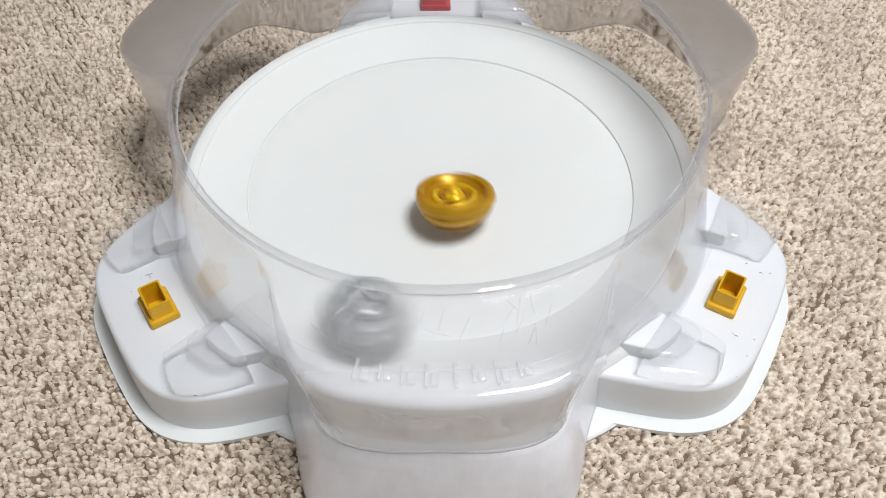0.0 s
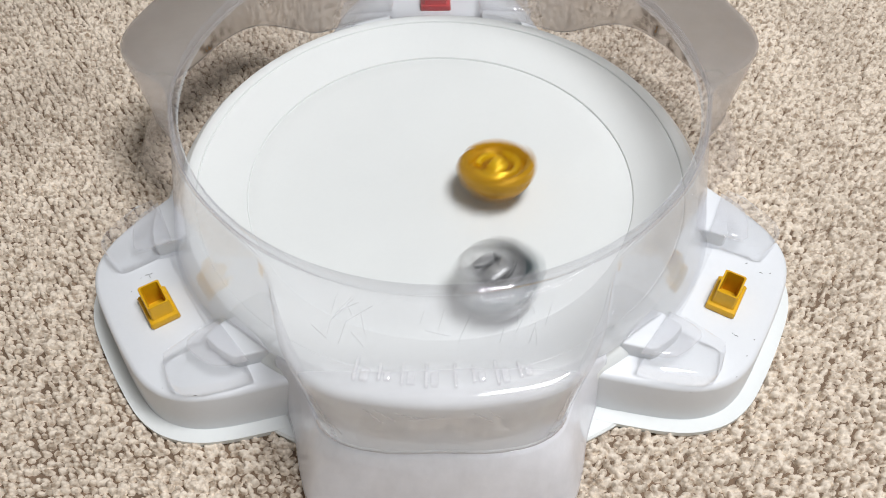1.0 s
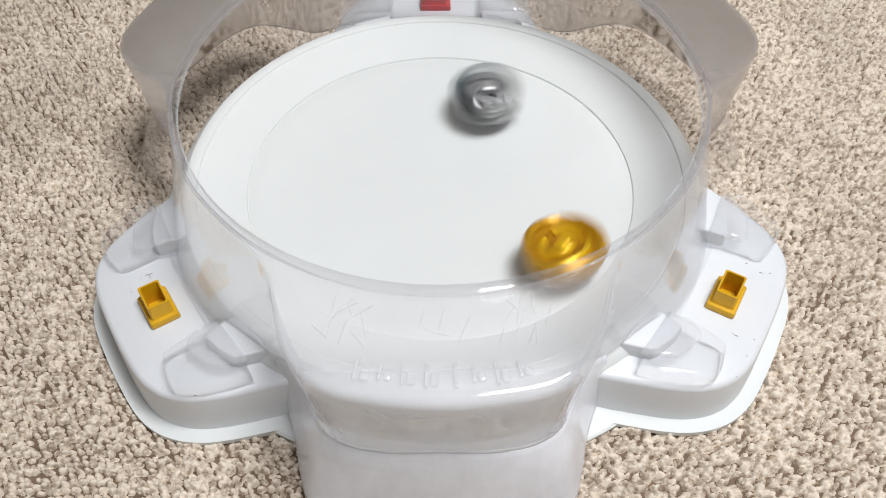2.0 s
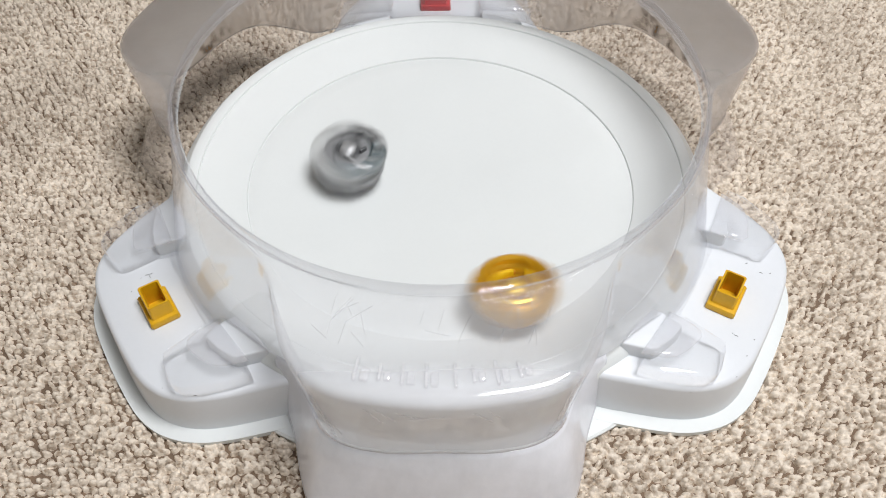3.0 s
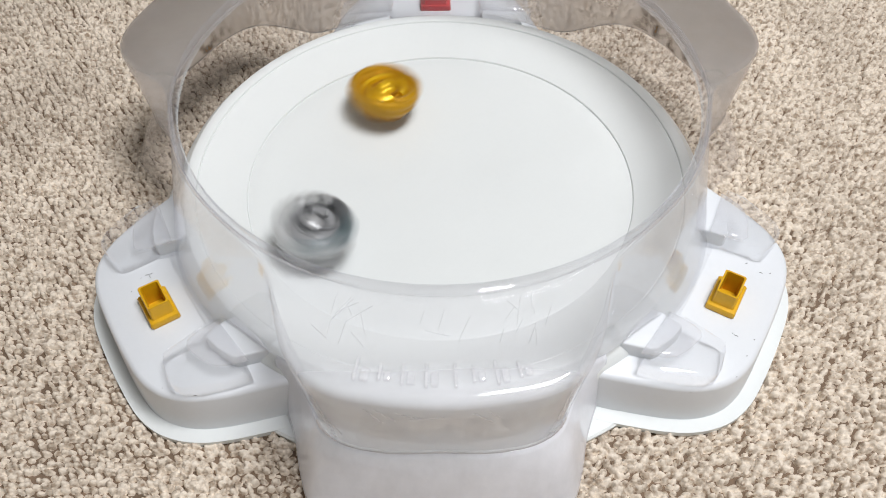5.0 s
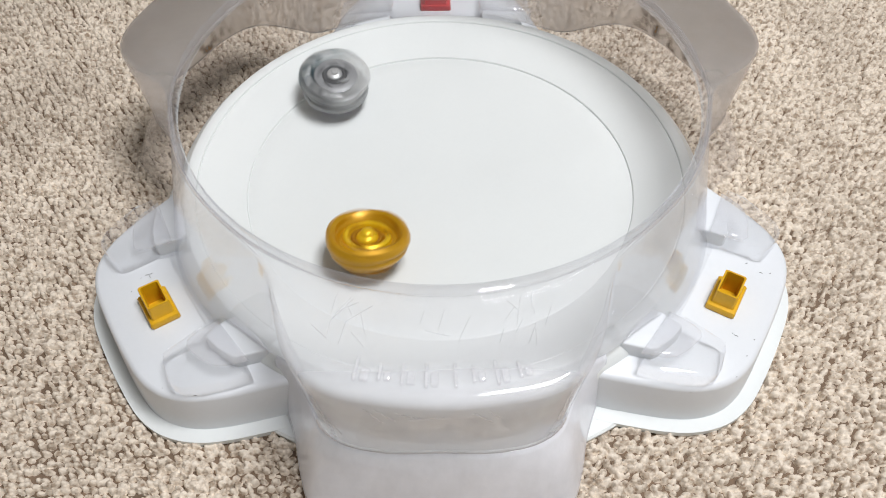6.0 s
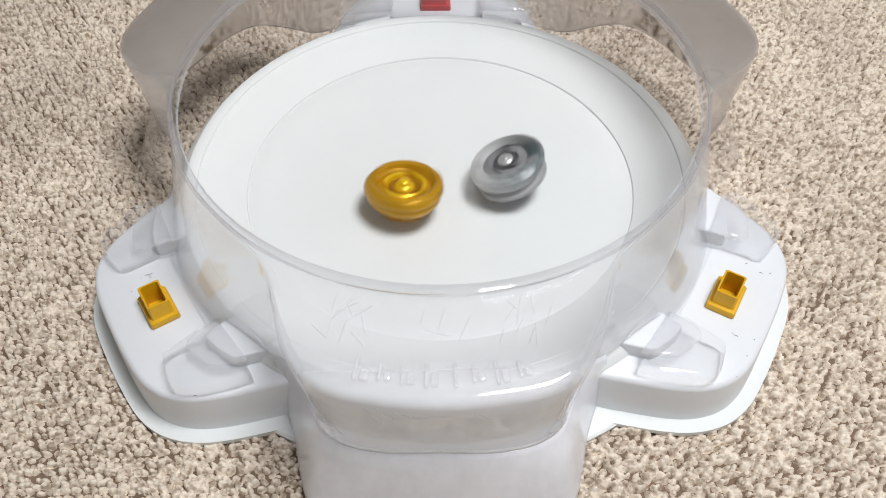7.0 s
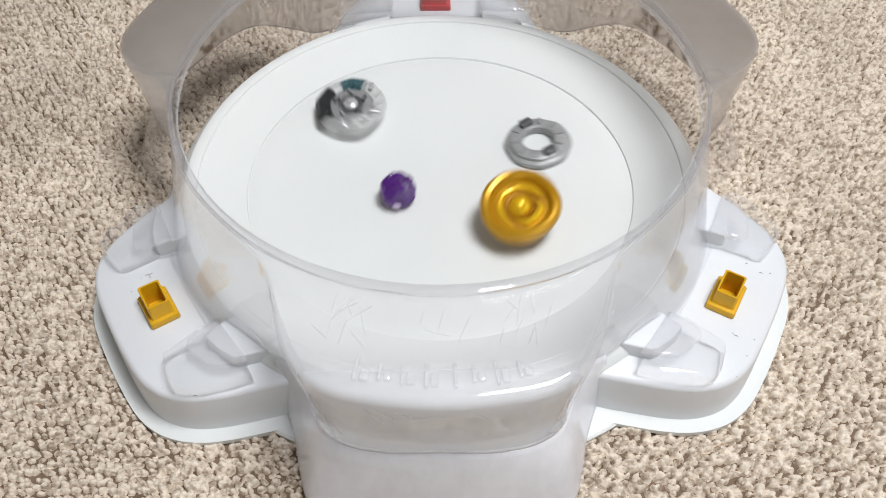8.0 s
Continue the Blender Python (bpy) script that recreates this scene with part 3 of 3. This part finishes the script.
            bar.matrix_basis = pose(*spun(a, 0.1812 + (h - bh) * 0.4, H0 + 0.0632), 0, 0, a + 90) @ pose(dx, 0, 0)
    return cover


# ---- the gold top ----
def build_gold_top():
    top = tagged(new("gold_spinning_top"), "shiny gold plastic spinning top whirling in the bowl", "spinning top")
    top.scale = (0.95, 0.95, 0.86)
    three = lambda a, k: 1 + 0.024 * math.cos(3 * a)
    outer = [(0.0165, 0.0235), (0.0185, 0.0270), (0.0205, 0.0285), (0.0226, 0.0282), (0.0241, 0.0266), (0.0247, 0.0246), (0.0246, 0.0226), (0.0238, 0.0214), (0.0230, 0.0208), (0.0230, 0.0196), (0.0234, 0.0186), (0.0228, 0.0164), (0.0206, 0.0130), (0.0170, 0.0104), (0.0100, 0.0100), (0.0100, 0.0235)]
    part("outer_layer", lathe(outer, 72, three, closed=True), GOLD, top)
    dish = [(0.0, 0.0236), (0.0060, 0.0232), (0.0072, 0.0246), (0.0088, 0.0248), (0.0096, 0.0228), (0.0110, 0.0226), (0.0120, 0.0244), (0.0138, 0.0242), (0.0148, 0.0218), (0.0160, 0.0216), (0.0172, 0.0240)]
    part("dish", lathe(dish, 60), GOLD_DEEP, top)
    for k in range(3):
        a0 = 120 * k
        blade = [(0.0178, 0.0262), (0.0186, 0.0292), (0.0212, 0.0302), (0.0236, 0.0288), (0.0240, 0.0262)]
        part("blade", lathe(blade, 14, lambda a, i: 1.0, (a0, a0 + 78), True), GOLD, top)
        rib = [(0.0105, 0.0236), (0.0112, 0.0262), (0.0128, 0.0268), (0.0142, 0.0258), (0.0148, 0.0232)]
        part("rib", lathe(rib, 14, None, (a0 + 30, a0 + 118), True), GOLD_BRIGHT, top)
    hub = [(0.0, 0.0300), (0.0022, 0.0298), (0.0036, 0.0288), (0.0042, 0.0268), (0.0052, 0.0262), (0.0062, 0.0250), (0.0066, 0.0234)]
    part("hub", lathe(hub, 36), GOLD_BRIGHT, top, "bright gold centre boss")
    disc = [(0.0060, 0.0106), (0.0176, 0.0106), (0.0182, 0.0092), (0.0172, 0.0078), (0.0130, 0.0070), (0.0060, 0.0070)]
    part("disc", lathe(disc, 48, lambda a, k: 1 + 0.03 * math.cos(6 * a), closed=True), GOLD_DEEP, top)
    tip = [(0.0, 0.0), (0.0016, 0.0001), (0.0026, 0.0010), (0.0034, 0.0030), (0.0085, 0.0052), (0.0100, 0.0070), (0.0100, 0.0087), (0.0, 0.0087)]
    part("driver", lathe(tip, 36), GOLD, top)
    return top


# ---- the silver top, which bursts into three ----
def build_layer():
    """Origin at the layer's middle, 24 mm over the tip when assembled."""
    top = tagged(new("top_layer"), "clear smoky plastic top layer with black and teal wings", "spinning top part")
    top.scale = (0.94, 0.94, 0.94)
    shell = [(0.0150, -0.0050), (0.0190, -0.0062), (0.0225, -0.0030), (0.0242, 0.0010), (0.0240, 0.0034), (0.0215, 0.0046), (0.0180, 0.0040), (0.0150, 0.0018)]
    part("clear_ring", lathe(shell, 72, lambda a, k: 1 + 0.025 * math.cos(5 * a), closed=True), SMOKE, top, "clear smoky ring")
    core = [(0.0, 0.0016), (0.0070, 0.0014), (0.0086, 0.0034), (0.0120, 0.0040), (0.0155, 0.0024), (0.0165, -0.0004), (0.0140, -0.0045), (0.0, -0.0050)]
    mount = part("core", lathe(core, 48), GRAPHITE, top, "dark grey core")
    black = [(0.0140, 0.0034), (0.0165, 0.0058), (0.0215, 0.0056), (0.0247, 0.0028), (0.0247, 0.0000), (0.0222, -0.0034), (0.0150, -0.0034)]
    black_wing = part("black_wing", lathe(black, 20, lambda a, k: 1 + 0.02 * math.sin(9 * a), (138, 218), True), BLACK, mount, "glossy black wing")
    teal_wing = part("teal_wing", lathe(black, 12, lambda a, k: 1 + 0.02 * math.sin(9 * a), (66, 112), True), TEAL, mount, "dark teal wing")
    for k in range(7):
        a = -100 + k * 24
        chip = part("facet", box(0.0075, 0.0026, 0.0034, 0.0007), CHROME if k % 3 == 0 else SMOKE, top, "clear bevelled facet")
        chip.matrix_basis = pose(*spun(a, 0.0195, 0.0052), 0, 12, a + 32)
    for k in range(5):
        a = 20 + 72 * k
        claw = part("claw", box(0.0050, 0.0018, 0.0036, 0.0005), STEEL if k % 2 else STEEL_DARK, top)
        claw.matrix_basis = pose(*spun(a, 0.0100, 0.0048), 0, 0, a + 50)
    collar = [(0.0052, 0.0020), (0.0056, 0.0042), (0.0078, 0.0042), (0.0088, 0.0030), (0.0088, 0.0012)]
    part("collar", lathe(collar, 36), STEEL_DARK, top, "dark metal collar round the boss")
    hub = [(0.0, 0.0072), (0.0018, 0.0071), (0.0026, 0.0060), (0.0040, 0.0058), (0.0052, 0.0046), (0.0056, 0.0012)]
    part("hub", lathe(hub, 32), CHROME, top, "bright metal centre boss")
    return top, mount, black_wing, teal_wing


def build_disc():
    ring = tagged(new("metal_disc"), "grey cast-metal disc ring with notched rim, thrown off the top", "spinning top part")
    ring.scale = (1.05, 1.05, 1.05)
    prof = [(0.0098, -0.0030), (0.0098, 0.0022), (0.0108, 0.0030), (0.0160, 0.0030), (0.0174, 0.0022), (0.0178, 0.0004), (0.0200, -0.0004), (0.0206, -0.0026), (0.0190, -0.0036), (0.0110, -0.0036)]
    wave = lambda a, k: 1 + (0.013 * math.cos(8 * a) if k > 3 else 0.0)
    part("ring", lathe(prof, 64, wave, closed=True), STEEL, ring)
    for k in range(10):
        a = 36 * k + 10
        tooth = part("tooth", box(0.0050, 0.0016, 0.0016, 0.0004), STEEL, ring)
        tooth.matrix_basis = pose(*spun(a, 0.0140, 0.0034), 0, 0, a)
    for a in (118, 298):
        lug = part("lug", box(0.0055, 0.0080, 0.0040, 0.0009), STEEL_DARK, ring, "dark locking lug")
        lug.matrix_basis = pose(*spun(a, 0.0138, 0.0040), 0, 0, a)
    return ring


def build_driver():
    """Origin at mid-height; the tip points down."""
    d = tagged(new("purple_driver"), "glossy translucent purple driver tip with a pale ring top", "spinning top part")
    d.scale = (1.0, 1.0, 1.0)
    body = [(0.0, -0.0105), (0.0018, -0.0104), (0.0030, -0.0092), (0.0042, -0.0070), (0.0088, -0.0046), (0.0108, -0.0026), (0.0110, -0.0006), (0.0096, 0.0008), (0.0082, 0.0030), (0.0078, 0.0078), (0.0072, 0.0086), (0.0040, 0.0086), (0.0040, 0.0020), (0.0, 0.0020)]
    part("body", lathe(body, 48, lambda a, k: 1 + (0.04 * math.cos(5 * a) if 3 < k < 9 else 0.0)), PURPLE, d)
    cap = [(0.0042, 0.0080), (0.0042, 0.0096), (0.0066, 0.0096), (0.0072, 0.0089), (0.0072, 0.0080)]
    part("cap_ring", lathe(cap, 36, closed=True), LILAC, d, "pale lilac ring")
    for k in range(5):
        fin = part("fin", box(0.0040, 0.0034, 0.0062, 0.0008), PURPLE, d)
        fin.matrix_basis = pose(*spun(72 * k, 0.0078, 0.0028), 0, 14, 72 * k)
        facet = part("facet", box(0.0022, 0.0046, 0.0030, 0.0006), LILAC if k == 1 else PURPLE, d)
        facet.matrix_basis = pose(*spun(72 * k + 36, 0.0098, -0.0024), 0, -24, 72 * k + 36)
    return d


build_room()
build_carpet()
build_stadium()
build_cover()
gold_top = build_gold_top()
layer, core, black_wing, teal_wing = build_layer()
disc, driver = build_disc(), build_driver()

# ---- paths on the bowl: (seconds, x, y) of the whirling bodies ----
GOLD_A = [
    (0.0, 0.0084, -0.0262), (0.1, -0.0027, -0.0064), (0.2, -0.0205, 0.0137), (0.3, -0.0408, 0.0233), (0.4, -0.0585, 0.0192),
    (0.5, -0.0669, 0.0068), (0.6, -0.0660, -0.0160), (0.7, -0.0554, -0.0375), (0.8, -0.0278, -0.0471), (0.9, 0.0062, -0.0346),
    (1.0, 0.0342, -0.0022), (1.1, 0.0444, 0.0317), (1.2, 0.0404, 0.1156), (1.3, -0.0086, 0.1135), (1.4, -0.0566, 0.0569),
    (1.5, -0.0812, 0.0033), (1.6, -0.0831, -0.0397), (1.7, -0.0806, -0.0529), (1.95, 0.0515, -0.0857), (2.20, 0.0873, 0.0445),
    (2.45, -0.0356, 0.0881), (2.65, -0.0899, 0.0031),
]
GOLD_B = [
    (2.8, -0.0455, -0.0558), (2.9, -0.0062, -0.0907), (3.0, 0.0385, -0.0978), (3.1, 0.0793, -0.0757), (3.2, 0.1034, -0.0361),
    (3.3, 0.1063, 0.0133), (3.4, 0.0769, 0.0515), (3.5, 0.0207, 0.0665), (3.6, -0.0378, 0.0520), (3.7, -0.0800, 0.0159),
    (3.8, -0.0936, -0.0326), (3.9, -0.0797, -0.0763), (4.0, -0.0454, -0.1085), (4.1, 0.0018, -0.1113), (4.2, 0.0479, -0.0910),
    (4.3, 0.0765, -0.0452), (4.4, 0.0865, -0.0088), (4.5, 0.0821, 0.0253), (4.6, 0.0576, 0.0549), (4.7, 0.0435, 0.0559),
    (4.95, -0.0207, 0.0773), (5.20, -0.0837, -0.0148), (5.42, -0.0027, -0.0780), (5.62, 0.0464, -0.0124),
]
GOLD_C = [
    (5.8, -0.0106, -0.0248), (5.9, -0.0298, -0.0431), (6.0, -0.0405, -0.0596), (6.1, -0.0407, -0.0713), (6.2, -0.0295, -0.0747),
    (6.3, -0.0111, -0.0628), (6.4, -0.0036, -0.0414), (6.5, -0.0118, -0.0371), (6.6, -0.0255, -0.0293), (6.7, -0.0355, -0.0268),
    (6.8, -0.0405, -0.0257), (6.9, -0.0355, -0.0268), (7.0, -0.0210, -0.0185), (7.1, -0.0161, -0.0022), (7.2, -0.0336, 0.0232),
    (7.3, -0.0491, 0.0328), (7.4, -0.0585, 0.0316), (7.5, -0.0548, 0.0123), (7.6, -0.0335, -0.0066), (7.7, 0.0046, -0.0122),
    (7.8, 0.0420, -0.0144), (7.9, 0.0593, -0.0090), (8.0, 0.0456, -0.0354),
]
GOLD_PATH = GOLD_A + GOLD_B + GOLD_C
SILVER_A = [
    (0.0, -0.0364, -0.1173), (0.1, 0.0247, -0.1236), (0.2, 0.0811, -0.0890), (0.3, 0.0853, -0.0186), (0.4, 0.0383, 0.0395),
    (0.5, -0.0317, 0.0661), (0.6, -0.0947, 0.0485), (0.7, -0.1125, -0.0141), (0.8, -0.0856, -0.0793), (0.9, -0.0286, -0.1127),
    (1.0, 0.0300, -0.0887), (1.1, 0.0526, -0.0309), (1.2, 0.0286, -0.0156), (1.3, -0.0027, -0.0248), (1.4, -0.0293, -0.0335),
    (1.5, -0.0339, -0.0493), (1.6, -0.0120, -0.0667), (1.7, 0.0377, -0.0676), (1.95, 0.0491, 0.0606), (2.20, -0.0676, 0.0181),
    (2.45, 0.0090, -0.0644), (2.65, 0.0553, 0.0088),
]
SILVER_B = [
    (2.8, 0.0115, 0.0512), (2.9, -0.0320, 0.0432), (3.0, -0.0556, 0.0077), (3.1, -0.0497, -0.0358), (3.2, -0.0208, -0.0550),
    (3.3, 0.0089, -0.0549), (3.4, 0.0308, -0.0352), (3.5, 0.0386, -0.0086), (3.6, 0.0279, 0.0192), (3.7, 0.0005, 0.0392),
    (3.8, -0.0284, 0.0313), (3.9, -0.0461, 0.0039), (4.0, -0.0426, -0.0230), (4.1, -0.0201, -0.0456), (4.2, 0.0099, -0.0509),
    (4.3, 0.0308, -0.0339), (4.4, 0.0377, 0.0040), (4.5, 0.0308, 0.0409), (4.6, 0.0083, 0.0589), (4.7, -0.0415, 0.0640),
    (4.95, -0.0834, -0.0389), (5.20, 0.0220, -0.0821), (5.45, 0.0747, 0.0065), (5.65, 0.0135, 0.0768),
]
SILVER_C = [
    (5.8, -0.0474, 0.0714), (5.9, -0.0607, 0.0704), (6.0, -0.0684, 0.0720), (6.1, -0.0647, 0.0487), (6.2, -0.0408, 0.0233),
    (6.3, -0.0131, 0.0080), (6.4, 0.0172, 0.0136), (6.5, 0.0471, 0.0276), (6.6, 0.0562, 0.0338), (6.7, 0.0561, 0.0323),
    (6.8, 0.0493, 0.0254), (6.9, 0.0433, 0.0125), (7.0, 0.0404, -0.0016), (7.1, 0.0398, -0.0147),
]
SILVER_PATH = SILVER_A + SILVER_B + SILVER_C
LAYER_PATH = [
    (7.2, 0.0679, -0.1281, 0.1477), (7.3, 0.0447, -0.0718, 0.0477), (7.4, -0.0266, -0.0656, 0.0713), (7.5, -0.1184, -0.0508, 0.0664), (7.6, -0.0788, -0.0417, 0.0632),
    (7.7, -0.0361, 0.0313, 0.0385), (7.8, -0.0555, 0.0705, 0.0402), (7.9, -0.0661, 0.0737, 0.0414), (8.0, -0.0580, 0.0597, 0.0375),
]
DISC_PATH = [
    (7.2, 0.0315, -0.0255, 0.0441), (7.3, 0.0146, -0.0189, 0.0414), (7.4, 0.0045, 0.0135, 0.0451), (7.5, 0.0052, 0.0562, 0.0331), (7.6, 0.0016, 0.0775, 0.0389),
    (7.7, 0.0035, 0.0720, 0.0324), (7.8, 0.0245, 0.0527, 0.0312), (7.9, 0.0424, 0.0402, 0.0302), (8.0, 0.0628, 0.0348, 0.0304),
]
DRIVER_PATH = [
    (7.2, 0.0272, -0.0380, 0.0344), (7.3, 0.0089, -0.0689, 0.0381), (7.4, -0.0226, -0.1112, 0.0434), (7.5, -0.0335, -0.0976, 0.0419), (7.6, -0.0278, -0.0768, 0.0393),
    (7.7, -0.0235, -0.0512, 0.0351), (7.8, -0.0406, -0.0441, 0.0353), (7.9, -0.0368, -0.0381, 0.0338), (8.0, -0.0261, -0.0100, 0.0325),
]
DRIVER_TURN = [(7.2, 0, 0, 0), (7.3, 10, 5, -10), (7.4, 30, 10, -15), (7.5, -5, 5, -20), (7.6, 20, 55, -20), (7.7, 85, 50, 0), (7.8, 150, 30, 10), (7.9, 190, 15, 15), (8.0, 218, 10, 20)]


INWARD = 1.0          # lean towards the bowl's middle, per metre from it
GOLD_LEAN = [(0.0, 0.0, 0.30), (0.3, 0.0, 0.25), (0.5, 0.0, 0.12), (0.75, 0.0, 0.15), (1.0, 0.02, 0.20), (1.3, 0.0, 0.12), (1.6, -0.02, 0.08), (2.2, 0.0, 0.10), (2.8, 0.0, 0.10), (3.2, -0.05, 0.08), (3.6, -0.04, 0.14),
             (4.0, 0.0, 0.10), (4.5, 0.06, 0.14), (5.8, 0.0, 0.18), (6.1, 0.0, 0.20), (6.7, 0.0, 0.18), (7.0, 0.0, 0.20), (7.3, 0.0, 0.10), (7.5, 0.0, 0.02), (7.8, 0.0, -0.18), (8.0, -0.08, -0.24)]
SILVER_LEAN = [(0.0, 0.0, 0.0), (6.3, 0.0, -0.10), (6.5, 0.0, -0.22), (6.65, -0.22, -0.12), (6.9, -0.32, 0.05), (7.1, -0.36, 0.08), (8.0, -0.36, 0.0)]
LAYER_LEAN = [(7.1, -0.36, 0.08), (7.2, 0.25, 0.0), (7.3, 0.10, 0.25), (7.4, 0.15, 0.5), (7.5, 0.45, 0.0), (7.6, 0.15, -0.38), (7.7, 0.10, -0.05), (7.8, 0.15, 0.05), (8.0, -0.05, -0.12)]
DISC_LEAN = [(7.1, -0.36, 0.08), (7.2, -0.05, 0.10), (7.3, -0.15, 0.15), (7.4, 0.35, -0.15), (7.5, -0.05, -0.10), (7.6, -0.25, -0.15), (7.7, -0.1, -0.05), (8.0, -0.10, -0.02)]


def glide(rows, t):
    """Catmull-Rom through rows of (seconds, values...)."""
    ts = [r[0] for r in rows]
    if t <= ts[0]:
        return np.array(rows[0][1:])
    if t >= ts[-1]:
        return np.array(rows[-1][1:])
    i = max(k for k in range(len(ts) - 1) if ts[k] <= t + 1e-9)
    p0, p1, p2, p3 = (np.array(rows[min(max(j, 0), len(rows) - 1)][1:]) for j in (i - 1, i, i + 1, i + 2))
    t0, t1, t2, t3 = (ts[min(max(j, 0), len(ts) - 1)] for j in (i - 1, i, i + 1, i + 2))
    m1 = (p2 - p0) / max(t2 - t0, 1e-6)
    m2 = (p3 - p1) / max(t3 - t1, 1e-6)
    w = t2 - t1
    u = (t - t1) / w
    return ((2 * u**3 - 3 * u**2 + 1) * p1 + (u**3 - 2 * u**2 + u) * w * m1 + (3 * u**2 - 2 * u**3) * p2 + (u**3 - u**2) * w * m2)


def upright(n):
    """Turns the z axis onto n."""
    return Vector((0, 0, 1)).rotation_difference(Vector(n).normalized()).to_matrix().to_4x4()


def whirl(path, leans, t, spin):
    """Pose of a top standing on its tip, its body's middle over (x, y)."""
    x, y = glide(path, t)
    lx, ly = glide(leans, t)
    n = Vector((-INWARD * x + lx, -INWARD * y + ly, 1)).normalized()
    tip = Vector((x, y, 0)) - 0.021 * Vector((n.x, n.y, 0))
    lift = 0.004 * (n.x ** 2 + n.y ** 2) ** 0.5
    tip.z = bowl_height(tip.xy.length) + lift + 0.0004
    return Matrix.Translation(tip) @ upright(n) @ pose(0, 0, 0, 0, 0, spin)


def flight(path, leans, t, spin):
    x, y, z = glide(path, t)
    lx, ly = glide(leans, t)
    return Matrix.Translation((x, y, z)) @ upright((lx, ly, 1)) @ pose(0, 0, 0, 0, 0, spin)


def motions():
    times = [k / 30 for k in range(241)]
    walk(gold_top, [(t, whirl(GOLD_PATH, GOLD_LEAN, t, 86 * t * 30)) for t in times])
    # spin of the silver parts, counted back from the end
    def left(t, rate):
        late = min(max(t, 7.15), 8.0)
        u = 8.0 - late
        burst = -(rate * u + 38 * u * u) * 30
        return burst - max(0.0, 7.15 - t) * 30 * 86
    rows = {"layer": [], "disc": [], "driver": []}
    for t in times:
        if t <= 7.12:
            m = whirl(SILVER_PATH, SILVER_LEAN, t, left(t, 12))
            rows["layer"].append((t, m @ pose(0, 0, 0.0212)))
            rows["disc"].append((t, m @ pose(0, 0, 0.0142)))
            rows["driver"].append((t, m @ pose(0, 0, 0.0116)))
        if t >= 7.17:
            rows["layer"].append((t, flight(LAYER_PATH, LAYER_LEAN, t, left(t, 12))))
            rows["disc"].append((t, flight(DISC_PATH, DISC_LEAN, t, left(t, 8))))
            rx, ry, rz = glide(DRIVER_TURN, t)
            x, y, z = glide(DRIVER_PATH, t)
            rows["driver"].append((t, pose(x, y, z, rx, ry, rz)))
    # extra spin on core and wings up to the burst, so that blur smears them evenly for the camera
    for wing in (core, black_wing, teal_wing):
        walk(wing, [(t, pose(0, 0, 0, 0, 0, -max(0.0, 7.15 - t) * 30 * 86)) for t in times])
    walk(layer, rows["layer"])
    walk(disc, rows["disc"])
    walk(driver, rows["driver"])


motions()
